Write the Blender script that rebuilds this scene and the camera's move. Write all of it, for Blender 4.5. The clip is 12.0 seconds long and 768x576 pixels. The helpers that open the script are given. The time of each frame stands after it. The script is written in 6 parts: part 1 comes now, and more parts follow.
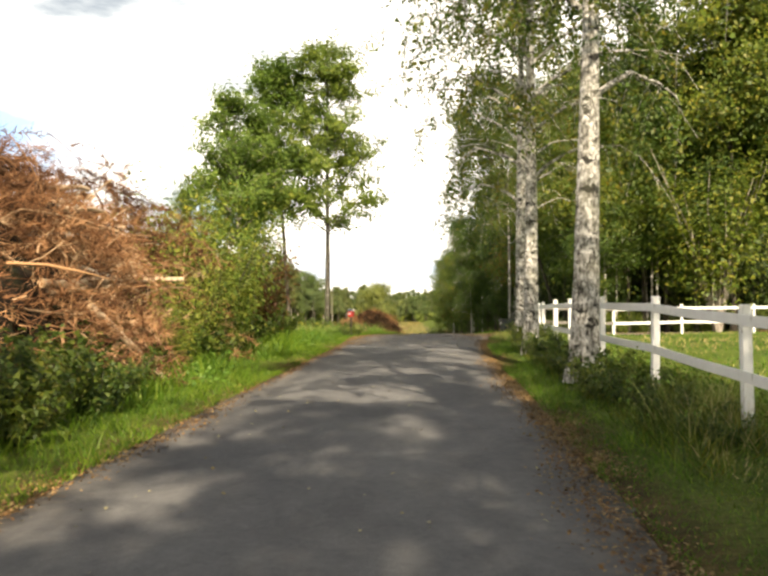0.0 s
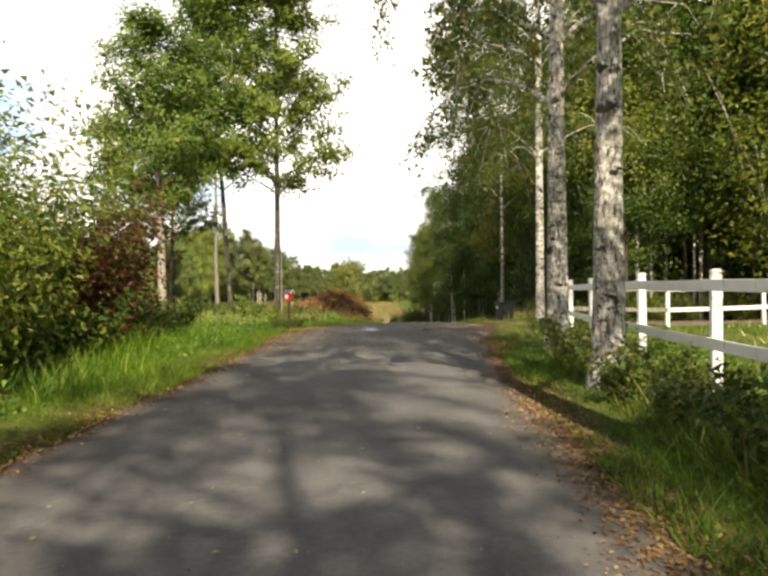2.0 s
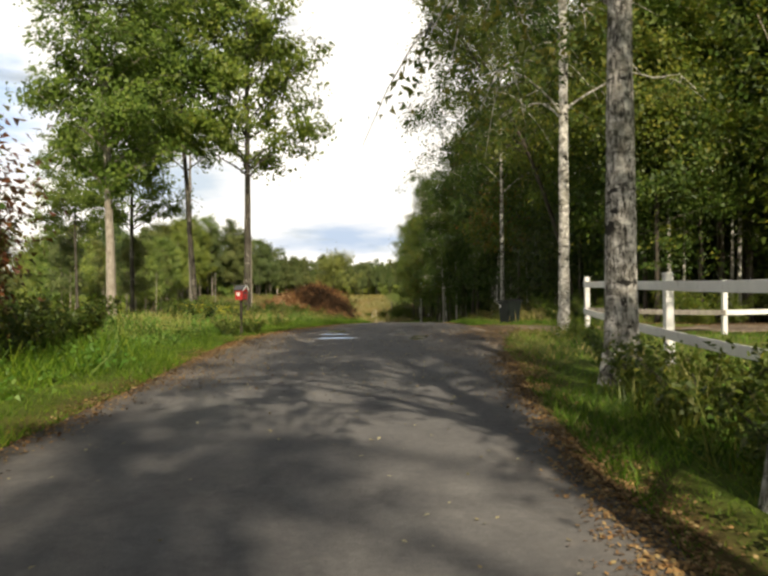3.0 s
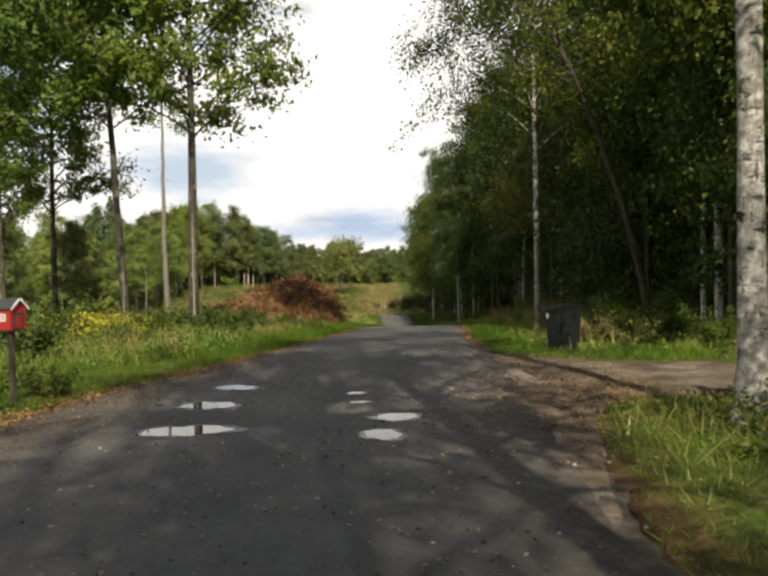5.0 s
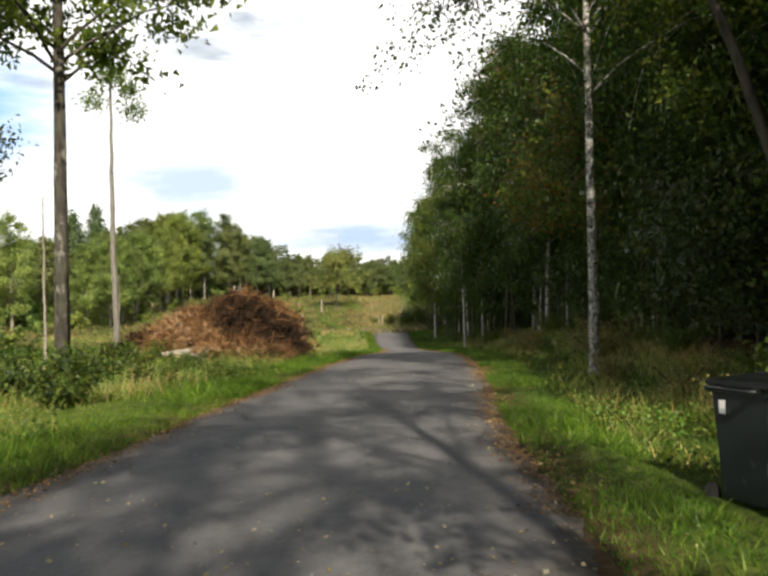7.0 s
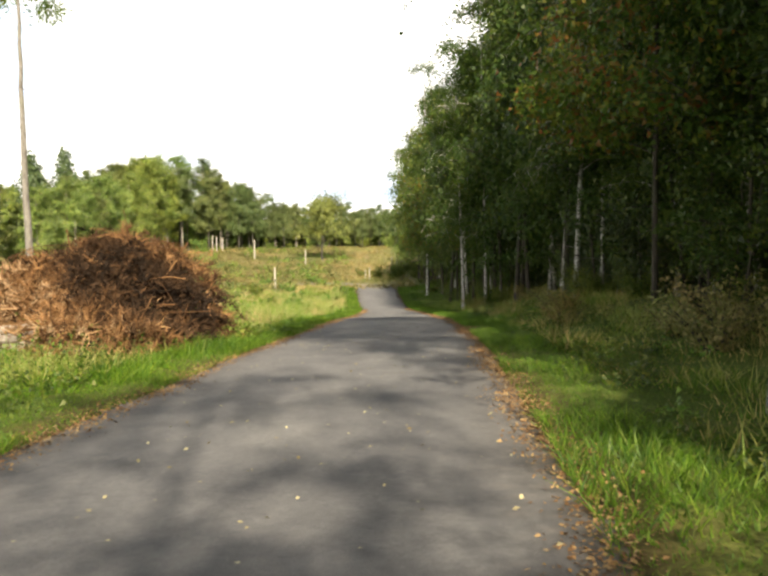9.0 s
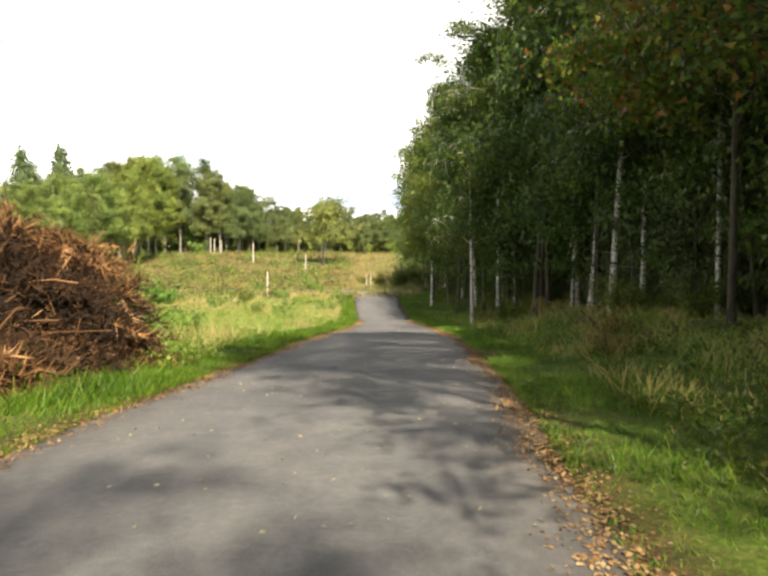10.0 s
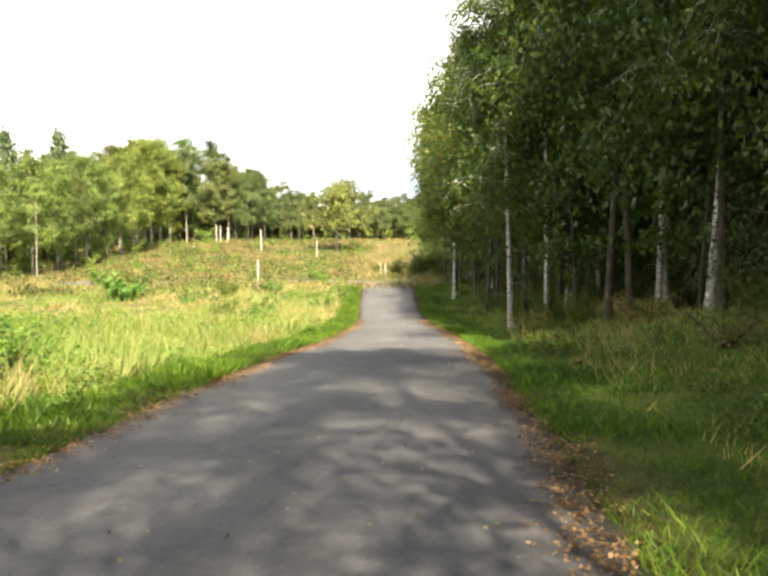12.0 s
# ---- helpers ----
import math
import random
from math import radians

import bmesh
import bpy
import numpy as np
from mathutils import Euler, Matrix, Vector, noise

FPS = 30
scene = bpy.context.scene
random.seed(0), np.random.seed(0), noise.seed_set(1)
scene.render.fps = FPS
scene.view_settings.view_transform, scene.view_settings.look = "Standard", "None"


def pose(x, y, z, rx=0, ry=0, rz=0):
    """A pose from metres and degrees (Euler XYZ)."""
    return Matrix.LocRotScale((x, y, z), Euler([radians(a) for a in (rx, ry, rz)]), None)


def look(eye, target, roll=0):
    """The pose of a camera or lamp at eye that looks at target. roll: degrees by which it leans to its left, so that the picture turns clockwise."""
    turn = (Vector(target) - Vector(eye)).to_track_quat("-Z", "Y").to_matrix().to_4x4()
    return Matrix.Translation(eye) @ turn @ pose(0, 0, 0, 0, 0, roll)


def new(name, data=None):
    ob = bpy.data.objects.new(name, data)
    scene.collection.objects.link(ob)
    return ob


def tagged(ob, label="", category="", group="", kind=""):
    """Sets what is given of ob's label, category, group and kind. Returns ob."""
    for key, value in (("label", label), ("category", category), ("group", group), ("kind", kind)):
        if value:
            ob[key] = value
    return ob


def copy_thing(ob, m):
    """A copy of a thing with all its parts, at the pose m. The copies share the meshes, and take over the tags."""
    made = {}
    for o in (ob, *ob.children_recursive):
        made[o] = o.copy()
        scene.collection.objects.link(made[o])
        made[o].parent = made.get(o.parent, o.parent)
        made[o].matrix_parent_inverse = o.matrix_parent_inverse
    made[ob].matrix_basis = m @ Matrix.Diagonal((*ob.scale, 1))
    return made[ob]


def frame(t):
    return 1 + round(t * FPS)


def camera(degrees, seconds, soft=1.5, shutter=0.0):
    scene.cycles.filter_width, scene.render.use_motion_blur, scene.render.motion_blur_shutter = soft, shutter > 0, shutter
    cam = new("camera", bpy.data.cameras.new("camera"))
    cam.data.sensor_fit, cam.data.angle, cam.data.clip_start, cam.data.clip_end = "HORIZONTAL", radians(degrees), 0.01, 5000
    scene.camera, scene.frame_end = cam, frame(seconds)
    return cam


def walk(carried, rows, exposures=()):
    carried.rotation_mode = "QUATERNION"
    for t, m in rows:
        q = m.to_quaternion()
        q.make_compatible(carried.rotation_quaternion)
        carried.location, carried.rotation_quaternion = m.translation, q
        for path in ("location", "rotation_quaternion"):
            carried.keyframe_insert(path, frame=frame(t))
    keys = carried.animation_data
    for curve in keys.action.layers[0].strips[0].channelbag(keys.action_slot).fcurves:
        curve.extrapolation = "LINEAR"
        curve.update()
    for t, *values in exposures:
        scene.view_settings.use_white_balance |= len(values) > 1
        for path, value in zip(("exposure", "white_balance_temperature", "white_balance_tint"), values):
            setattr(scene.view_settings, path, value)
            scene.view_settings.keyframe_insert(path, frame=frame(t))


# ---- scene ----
cam = camera(50.4, 12.0, soft=2.8, shutter=0.1)
# seconds, x, y, z, yaw, pitch, roll
ROWS = [
    (0.0, -0.000, 0.000, 1.450, 0.00, 2.16, 0.18),
    (0.5, 0.175, 2.878, 1.509, -0.19, 1.65, -0.73),
    (1.0, 0.374, 5.755, 1.554, 1.00, 0.49, 0.17),
    (1.5, 0.598, 8.614, 1.598, -0.67, 1.24, 1.04),
    (2.0, 0.775, 11.484, 1.649, -1.66, 0.67, 0.43),
    (2.5, 0.945, 14.292, 1.716, -1.93, 0.53, 1.50),
    (2.7, 1.034, 15.400, 1.743, -2.66, 0.26, 0.51),
    (4.3, 2.129, 24.239, 2.005, -1.45, -0.03, 0.64),
    (4.5, 2.259, 25.362, 2.028, -1.45, 0.87, 1.21),
    (5.0, 2.587, 28.155, 2.097, -1.32, -0.78, 0.94),
    (5.5, 2.915, 30.972, 2.131, -1.51, -1.10, -0.03),
    (6.0, 3.220, 33.801, 2.150, -0.72, -0.93, 0.71),
    (6.5, 3.477, 36.601, 2.168, -1.22, -0.14, 0.88),
    (7.0, 3.733, 39.385, 2.191, -1.06, 0.02, 1.05),
    (7.2, 3.838, 40.500, 2.198, -0.96, -1.87, 0.94),
    (8.8, 4.673, 49.361, 1.941, -0.97, -3.73, 0.76),
    (9.0, 4.777, 50.461, 1.890, -1.47, -3.36, 0.83),
    (9.5, 5.028, 53.205, 1.769, -0.26, -4.38, 1.14),
    (10.0, 5.257, 55.973, 1.662, -1.06, -2.85, -0.23),
    (10.5, 5.473, 58.741, 1.590, -0.86, -2.38, 0.50),
    (11.0, 5.735, 61.559, 1.485, -0.28, -2.94, 1.02),
    (11.5, 6.006, 64.451, 1.355, 0.72, -3.34, 0.25),
    (12.0, 6.265, 67.378, 1.214, 0.62, -3.70, 0.54),
]
EXPOSURES = [(0.0, 0.95, 7900, 10), (1.0, 0.95, 8000, 10), (1.5, 0.9, 7900, 10), (2.0, 0.68, 7700, 10), (2.7, 0.3, 7600, 10), (4.5, 0.0, 7200, 10), (5.5, 0.04, 7200, 10), (6.0, 0.22, 7000, 10), (6.5, 0.34, 6900, 10), (7.2, 0.36, 6900, 10), (9.0, 1.02, 7350, 10), (10.0, 1.15, 7300, 10), (10.5, 1.35, 7250, 10), (12.0, 1.6, 7300, 10)]
walk(cam, [(t, pose(x, y, z, 90 + pitch, roll, yaw)) for t, x, y, z, yaw, pitch, roll in ROWS], EXPOSURES)

# ---- light: afternoon sun from behind and to the right, bright broken cloud ----
SUN_EL, SUN_X, SUN_Y = 36.5, 0.13, -0.9915
sun = new("sun", bpy.data.lights.new("sun", "SUN"))
sun.data.energy, sun.data.angle, sun.data.color = 5.0, radians(0.55), (1.0, 0.93, 0.82)
sun_dir = Vector((SUN_X * math.cos(radians(SUN_EL)), SUN_Y * math.cos(radians(SUN_EL)), math.sin(radians(SUN_EL))))
sun.matrix_world = look(sun_dir * 100, (0, 0, 0))

world = bpy.data.worlds.new("sky")
scene.world = world
world.use_nodes = True
wt = world.node_tree
wt.nodes.clear()


def wnode(kind, **values):
    n = wt.nodes.new(kind)
    for key, value in values.items():
        n.inputs[key].default_value = value
    return n


sky = wt.nodes.new("ShaderNodeTexSky")
sky.sky_type, sky.sun_disc = "NISHITA", False
sky.sun_elevation, sky.sun_rotation = radians(SUN_EL), math.atan2(SUN_X, SUN_Y)
sky_light = wnode("ShaderNodeBackground", Strength=0.052)
cloud_light = wnode("ShaderNodeBackground", Strength=1.15)
place = wt.nodes.new("ShaderNodeTexCoord")
flat = wt.nodes.new("ShaderNodeMapping")
flat.inputs["Scale"].default_value = (1.6, 1.6, 6.0)
flat.inputs["Location"].default_value = (0.35, 0.1, 0.2)
billow = wnode("ShaderNodeTexNoise", Scale=1.5, Detail=7.0, Roughness=0.55)
cover = wt.nodes.new("ShaderNodeValToRGB")
cover.color_ramp.elements[0].position, cover.color_ramp.elements[1].position = 0.28, 0.42
shade = wt.nodes.new("ShaderNodeValToRGB")
shade.color_ramp.elements[0].position, shade.color_ramp.elements[1].position = 0.34, 0.46
shade.color_ramp.elements[0].color, shade.color_ramp.elements[1].color = (0.66, 0.74, 0.83, 1), (0.985, 1.0, 1.03, 1)
both = wt.nodes.new("ShaderNodeMixShader")
wout = wt.nodes.new("ShaderNodeOutputWorld")
wt.links.new(place.outputs["Generated"], flat.inputs["Vector"])
wt.links.new(flat.outputs["Vector"], billow.inputs["Vector"])
wt.links.new(billow.outputs["Fac"], cover.inputs["Fac"])
wt.links.new(billow.outputs["Fac"], shade.inputs["Fac"])
wt.links.new(sky.outputs["Color"], sky_light.inputs["Color"])
# grey undersides and a gap of blue: direction, half sizes, colour
tint = shade.outputs["Color"]
for way, half, hue in (((-0.01, 1.0, 0.062), (0.11, 9.0, 0.022), (0.42, 0.55, 0.77, 1)), ((-0.212, 0.972, 0.128), (0.10, 9.0, 0.038), (0.50, 0.62, 0.78, 1)),
                       ((-0.42, 0.89, 0.20), (0.09, 9.0, 0.075), (0.34, 0.56, 0.92, 1))):
    shift = wt.nodes.new("ShaderNodeVectorMath")
    shift.operation, shift.inputs[1].default_value = "SUBTRACT", way
    fit = wt.nodes.new("ShaderNodeVectorMath")
    fit.operation, fit.inputs[1].default_value = "DIVIDE", half
    far_off = wt.nodes.new("ShaderNodeVectorMath")
    far_off.operation = "LENGTH"
    ragged = wnode("ShaderNodeTexNoise", Scale=9.0, Detail=5.0)
    push = wt.nodes.new("ShaderNodeMath")
    push.operation = "MULTIPLY_ADD"
    push.inputs[1].default_value = 1.5
    mask = wt.nodes.new("ShaderNodeValToRGB")
    mask.color_ramp.elements[0].position, mask.color_ramp.elements[1].position = 0.52, 0.98
    mask.color_ramp.elements[0].color, mask.color_ramp.elements[1].color = (1, 1, 1, 1), (0, 0, 0, 1)
    halve = wt.nodes.new("ShaderNodeMath")
    halve.operation = "MULTIPLY"
    halve.inputs[1].default_value = 0.5
    blend = wt.nodes.new("ShaderNodeMix")
    blend.data_type = "RGBA"
    blend.inputs[7].default_value = hue
    wt.links.new(place.outputs["Generated"], shift.inputs[0])
    wt.links.new(shift.outputs["Vector"], fit.inputs[0])
    wt.links.new(fit.outputs["Vector"], far_off.inputs[0])
    wt.links.new(flat.outputs["Vector"], ragged.inputs["Vector"])
    wt.links.new(ragged.outputs["Fac"], push.inputs[0])
    wt.links.new(far_off.outputs["Value"], push.inputs[2])
    wt.links.new(push.outputs["Value"], halve.inputs[0])
    wt.links.new(halve.outputs["Value"], mask.inputs["Fac"])
    wt.links.new(mask.outputs["Color"], blend.inputs[0])
    wt.links.new(tint, blend.inputs[6])
    tint = blend.outputs[2]
wt.links.new(tint, cloud_light.inputs["Color"])
# broken cloud lies round the horizon, and thins out overhead
height = wt.nodes.new("ShaderNodeSeparateXYZ")
bank = wt.nodes.new("ShaderNodeValToRGB")
bank.color_ramp.elements[0].position, bank.color_ramp.elements[1].position = 0.41, 0.55
bank.color_ramp.elements[0].color, bank.color_ramp.elements[1].color = (1, 1, 1, 1), (0.03, 0.03, 0.03, 1)
amount = wt.nodes.new("ShaderNodeMath")
amount.operation = "MULTIPLY"
wt.links.new(place.outputs["Generated"], height.inputs["Vector"])
wt.links.new(height.outputs["Z"], bank.inputs["Fac"])
wt.links.new(cover.outputs["Color"], amount.inputs[0])
wt.links.new(bank.outputs["Color"], amount.inputs[1])
wt.links.new(amount.outputs["Value"], both.inputs["Fac"])
wt.links.new(sky_light.outputs["Background"], both.inputs[1])
wt.links.new(cloud_light.outputs["Background"], both.inputs[2])
wt.links.new(both.outputs["Shader"], wout.inputs["Surface"])


# ---- materials ----
class Nodes:
    """A small builder for one node material."""

    def __init__(self, name):
        self.m = bpy.data.materials.new(name)
        self.m.use_nodes = True
        self.t = self.m.node_tree
        self.p = self.t.nodes["Principled BSDF"]
        self.out = self.t.nodes["Material Output"]
        self.where = self.t.nodes.new("ShaderNodeTexCoord").outputs["Object"]

    def link(self, a, b):
        self.t.links.new(a, b)

    def noise(self, scale, detail=4.0, stretch=(1, 1, 1), rough=0.6, vector=None):
        n = self.t.nodes.new("ShaderNodeTexNoise")
        n.inputs["Scale"].default_value, n.inputs["Detail"].default_value, n.inputs["Roughness"].default_value = scale, detail, rough
        g = self.t.nodes.new("ShaderNodeMapping")
        g.inputs["Scale"].default_value = stretch
        self.link(vector or self.where, g.inputs["Vector"])
        self.link(g.outputs["Vector"], n.inputs["Vector"])
        return n.outputs["Fac"]

    def cells(self, scale, stretch=(1, 1, 1)):
        n = self.t.nodes.new("ShaderNodeTexVoronoi")
        n.inputs["Scale"].default_value = scale
        g = self.t.nodes.new("ShaderNodeMapping")
        g.inputs["Scale"].default_value = stretch
        self.link(self.where, g.inputs["Vector"])
        self.link(g.outputs["Vector"], n.inputs["Vector"])
        return n

    def ramp(self, fac, stops):
        n = self.t.nodes.new("ShaderNodeValToRGB")
        e = n.color_ramp.elements
        while len(e) < len(stops):
            e.new(0.5)
        for k, (at, c) in enumerate(stops):
            e[k].position = at
            e[k].color = (*c, 1) if len(c) == 3 else c
        self.link(fac, n.inputs["Fac"])
        return n.outputs["Color"]

    def mix(self, fac, a, b, how="MIX"):
        n = self.t.nodes.new("ShaderNodeMix")
        n.data_type, n.blend_type = "RGBA", how
        for key, value in ((0, fac), (6, a), (7, b)):
            if hasattr(value, "links"):
                self.link(value, n.inputs[key])
            elif key == 0:
                n.inputs[0].default_value = value
            else:
                n.inputs[key].default_value = (*value, 1)
        return n.outputs[2]

    def island(self):
        return self.t.nodes.new("ShaderNodeNewGeometry").outputs["Random Per Island"]

    def one(self):
        return self.t.nodes.new("ShaderNodeObjectInfo").outputs["Random"]

    def attribute(self, name):
        n = self.t.nodes.new("ShaderNodeAttribute")
        n.attribute_name = name
        return n.outputs["Fac"]

    def colour(self, c, rough=0.8, gloss=0.3):
        self.link(c, self.p.inputs["Base Color"])
        self.p.inputs["Roughness"].default_value = rough
        self.p.inputs["Specular IOR Level"].default_value = gloss

    def bump(self, h, strength=0.5, distance=0.02):
        n = self.t.nodes.new("ShaderNodeBump")
        n.inputs["Strength"].default_value, n.inputs["Distance"].default_value = strength, distance
        self.link(h, n.inputs["Height"])
        self.link(n.outputs["Normal"], self.p.inputs["Normal"])


def leaf_material(name, colours, through_share=0.35, rough=0.5, drift=0.55, low=(0.66, 0.70, 0.66), high=(1.22, 1.16, 1.0)):
    """Leaves, whose colour changes from leaf to leaf and from tree to tree; light passes through them."""
    k = Nodes(name)
    n = len(colours)
    c = k.ramp(k.island(), [(i / (n - 1), c) for i, c in enumerate(colours)])
    patch = k.ramp(k.noise(drift, 3.0), [(0.34, low), (0.66, high)])
    c = k.mix(1.0, c, patch, "MULTIPLY")
    tree = k.ramp(k.one(), [(0.0, (0.80, 0.90, 0.85)), (0.5, (1.0, 1.0, 1.0)), (1.0, (1.15, 1.04, 0.85))])
    c = k.mix(1.0, c, tree, "MULTIPLY")
    k.colour(c, rough, 0.35)
    tr = k.t.nodes.new("ShaderNodeBsdfTranslucent")
    k.link(c, tr.inputs["Color"])
    mx = k.t.nodes.new("ShaderNodeMixShader")
    mx.inputs["Fac"].default_value = through_share
    k.link(k.p.outputs["BSDF"], mx.inputs[1])
    k.link(tr.outputs["BSDF"], mx.inputs[2])
    k.link(mx.outputs["Shader"], k.out.inputs["Surface"])
    return k.m


OAK_LEAF = leaf_material("oak_leaf", [(0.075, 0.13, 0.025), (0.13, 0.21, 0.038), (0.185, 0.27, 0.05), (0.24, 0.30, 0.065)], 0.42)
BIRCH_LEAF = leaf_material("birch_leaf", [(0.05, 0.09, 0.018), (0.085, 0.14, 0.025), (0.13, 0.17, 0.035), (0.22, 0.20, 0.04)])
# leaves inside the wood: the forest shade is put into their darker colour
SHADED_FOREST_LEAF = leaf_material("shaded_forest_leaf", [(0.022, 0.042, 0.009), (0.036, 0.064, 0.012), (0.058, 0.09, 0.016), (0.105, 0.112, 0.022)], 0.26)
EDGE_LEAF = leaf_material("edge_leaf", [(0.032, 0.066, 0.012), (0.054, 0.103, 0.018), (0.084, 0.145, 0.024), (0.135, 0.165, 0.03)], 0.40)
# far foliage: distance haze is put into its paler colour
FAR_HAZE_LEAF = leaf_material("far_haze_leaf", [(0.114, 0.192, 0.059), (0.194, 0.294, 0.079), (0.295, 0.384, 0.106), (0.398, 0.444, 0.119)], 0.4)
LIGHT_LEAF = leaf_material("light_leaf", [(0.06, 0.115, 0.022), (0.10, 0.165, 0.03), (0.15, 0.215, 0.04), (0.21, 0.235, 0.05)], 0.42)
# duller far foliage, greyed in colour for the haze
DULL_HAZE_LEAF = leaf_material("dull_haze_leaf", [(0.088, 0.138, 0.056), (0.138, 0.194, 0.075), (0.200, 0.250, 0.094), (0.263, 0.275, 0.112)], 0.35)
# leaves of the wood's front, lightened in colour for the sun on them
SUNLIT_FRONT_LEAF = leaf_material("sunlit_front_leaf", [(0.051, 0.095, 0.015), (0.092, 0.150, 0.022), (0.147, 0.205, 0.030), (0.230, 0.235, 0.045)], 0.42)
AUTUMN_LEAF = leaf_material("autumn_leaf", [(0.06, 0.12, 0.02), (0.11, 0.19, 0.028), (0.20, 0.24, 0.035), (0.26, 0.09, 0.03)], 0.42)
OAK_YELLOW = leaf_material("yellowing_oak_leaf", [(0.15, 0.17, 0.05), (0.24, 0.26, 0.075), (0.34, 0.35, 0.10), (0.42, 0.38, 0.12)], 0.4)
WEED_LEAF = leaf_material("weed_leaf", [(0.101, 0.198, 0.039), (0.151, 0.264, 0.050), (0.202, 0.308, 0.062), (0.262, 0.329, 0.090)], 0.38, 0.5, 0.2, (0.70, 0.98, 0.7), (1.08, 1.0, 0.95))
SPRUCE_NEEDLE = leaf_material("spruce_needle", [(0.05, 0.09, 0.035), (0.085, 0.13, 0.05), (0.12, 0.17, 0.06)], 0.2)
RUST_LEAF = leaf_material("rust_leaf", [(0.10, 0.035, 0.018), (0.16, 0.06, 0.025), (0.12, 0.08, 0.025), (0.09, 0.10, 0.025)])
BUSH_LEAF = leaf_material("bush_leaf", [(0.082, 0.156, 0.026), (0.175, 0.247, 0.042), (0.279, 0.338, 0.060), (0.360, 0.338, 0.072)], 0.42)
BRAMBLE_LEAF = leaf_material("bramble_leaf", [(0.035, 0.07, 0.013), (0.065, 0.11, 0.018), (0.105, 0.155, 0.025), (0.18, 0.19, 0.04)])
GRASS = leaf_material("grass_blade", [(0.041, 0.108, 0.011), (0.082, 0.180, 0.016), (0.138, 0.270, 0.024), (0.228, 0.312, 0.048)], 0.42, 0.5, 0.4)
DRY_GRASS = leaf_material("dry_grass", [(0.23, 0.29, 0.08), (0.35, 0.35, 0.14), (0.46, 0.39, 0.20), (0.54, 0.44, 0.27)], 0.3, 0.6, 0.14, (0.62, 0.98, 0.45), (1.25, 1.0, 0.95))
HEATH = leaf_material("heath_grass", [(0.169, 0.190, 0.062), (0.253, 0.230, 0.090), (0.323, 0.253, 0.120), (0.415, 0.348, 0.165)], 0.3, 0.6, 0.12, (0.7, 0.9, 0.6), (1.2, 1.0, 0.9))
HEATHER = leaf_material("heather", [(0.086, 0.101, 0.036), (0.151, 0.138, 0.055), (0.222, 0.165, 0.083), (0.173, 0.202, 0.062)], 0.2, 0.7, 0.10, (0.65, 0.95, 0.6), (1.25, 1.0, 0.95))
YELLOW_FLOWER = leaf_material("yellow_flower", [(0.46, 0.40, 0.04), (0.56, 0.50, 0.07), (0.24, 0.28, 0.04)], 0.25)
FALLEN_LEAF = leaf_material("fallen_leaf", [(0.12, 0.065, 0.035), (0.24, 0.13, 0.06), (0.36, 0.215, 0.10), (0.44, 0.32, 0.18)], 0.1, 0.7)
PALE_LEAF = leaf_material("pale_leaf", [(0.30, 0.22, 0.12), (0.45, 0.38, 0.24), (0.50, 0.45, 0.34)], 0.1, 0.7)


def twig_material(name, colours):
    """Dead twigs and needles: one tone for each bough, varied from needle to needle."""
    k = Nodes(name)
    n = len(colours)
    c = k.ramp(k.attribute("tone"), [(i / (n - 1), c) for i, c in enumerate(colours)])
    c = k.mix(1.0, c, k.ramp(k.island(), [(0.0, (0.55, 0.52, 0.5)), (1.0, (1.35, 1.32, 1.28))]), "MULTIPLY")
    k.colour(c, 0.85, 0.2)
    return k.m


DEAD_TWIG = twig_material("dead_twig", [(0.05, 0.028, 0.018), (0.14, 0.068, 0.034), (0.29, 0.145, 0.07), (0.40, 0.23, 0.12), (0.50, 0.36, 0.23)])
RUST_TWIG = twig_material("rust_twig", [(0.025, 0.016, 0.010), (0.075, 0.043, 0.022), (0.17, 0.090, 0.040), (0.33, 0.18, 0.078), (0.46, 0.33, 0.20)])


def bark_material(name, dark, light, grain=9.0, lichen=None):
    k = Nodes(name)
    furrow = k.noise(grain, 6.0, (1, 1, 0.22), 0.7)
    c = k.ramp(furrow, [(0.32, dark), (0.62, light)])
    moss = k.ramp(k.noise(1.3, 3.0), [(0.52, (0, 0, 0)), (0.72, (1, 1, 1))])
    c = k.mix(moss, c, tuple(0.6 * v + 0.4 * g for v, g in zip(light, (0.10, 0.13, 0.06))))
    if lichen:
        crust = k.ramp(k.noise(2.6, 6.0, (1, 1, 0.6), 0.65), [(0.56, (0, 0, 0)), (0.63, (0.8, 0.8, 0.8))])
        c = k.mix(crust, c, lichen)
    k.colour(c, 0.92, 0.2)
    k.bump(furrow, 0.9, 0.03)
    return k.m


OAK_BARK = bark_material("oak_bark", (0.014, 0.012, 0.010), (0.095, 0.084, 0.068), 9.0, (0.27, 0.255, 0.215))
FOREST_BARK = bark_material("forest_bark", (0.022, 0.019, 0.015), (0.09, 0.077, 0.06), 12.0)
DEAD_BARK = bark_material("dead_wood", (0.16, 0.13, 0.10), (0.42, 0.38, 0.32), 14.0)
# near black: the shade deep in the brush piles, put into colour
HEAP_SHADE = bark_material("heap_shade", (0.008, 0.006, 0.004), (0.035, 0.022, 0.014), 20.0)
GREY_BARK = bark_material("grey_dead_bark", (0.09, 0.08, 0.068), (0.27, 0.25, 0.215), 12.0)
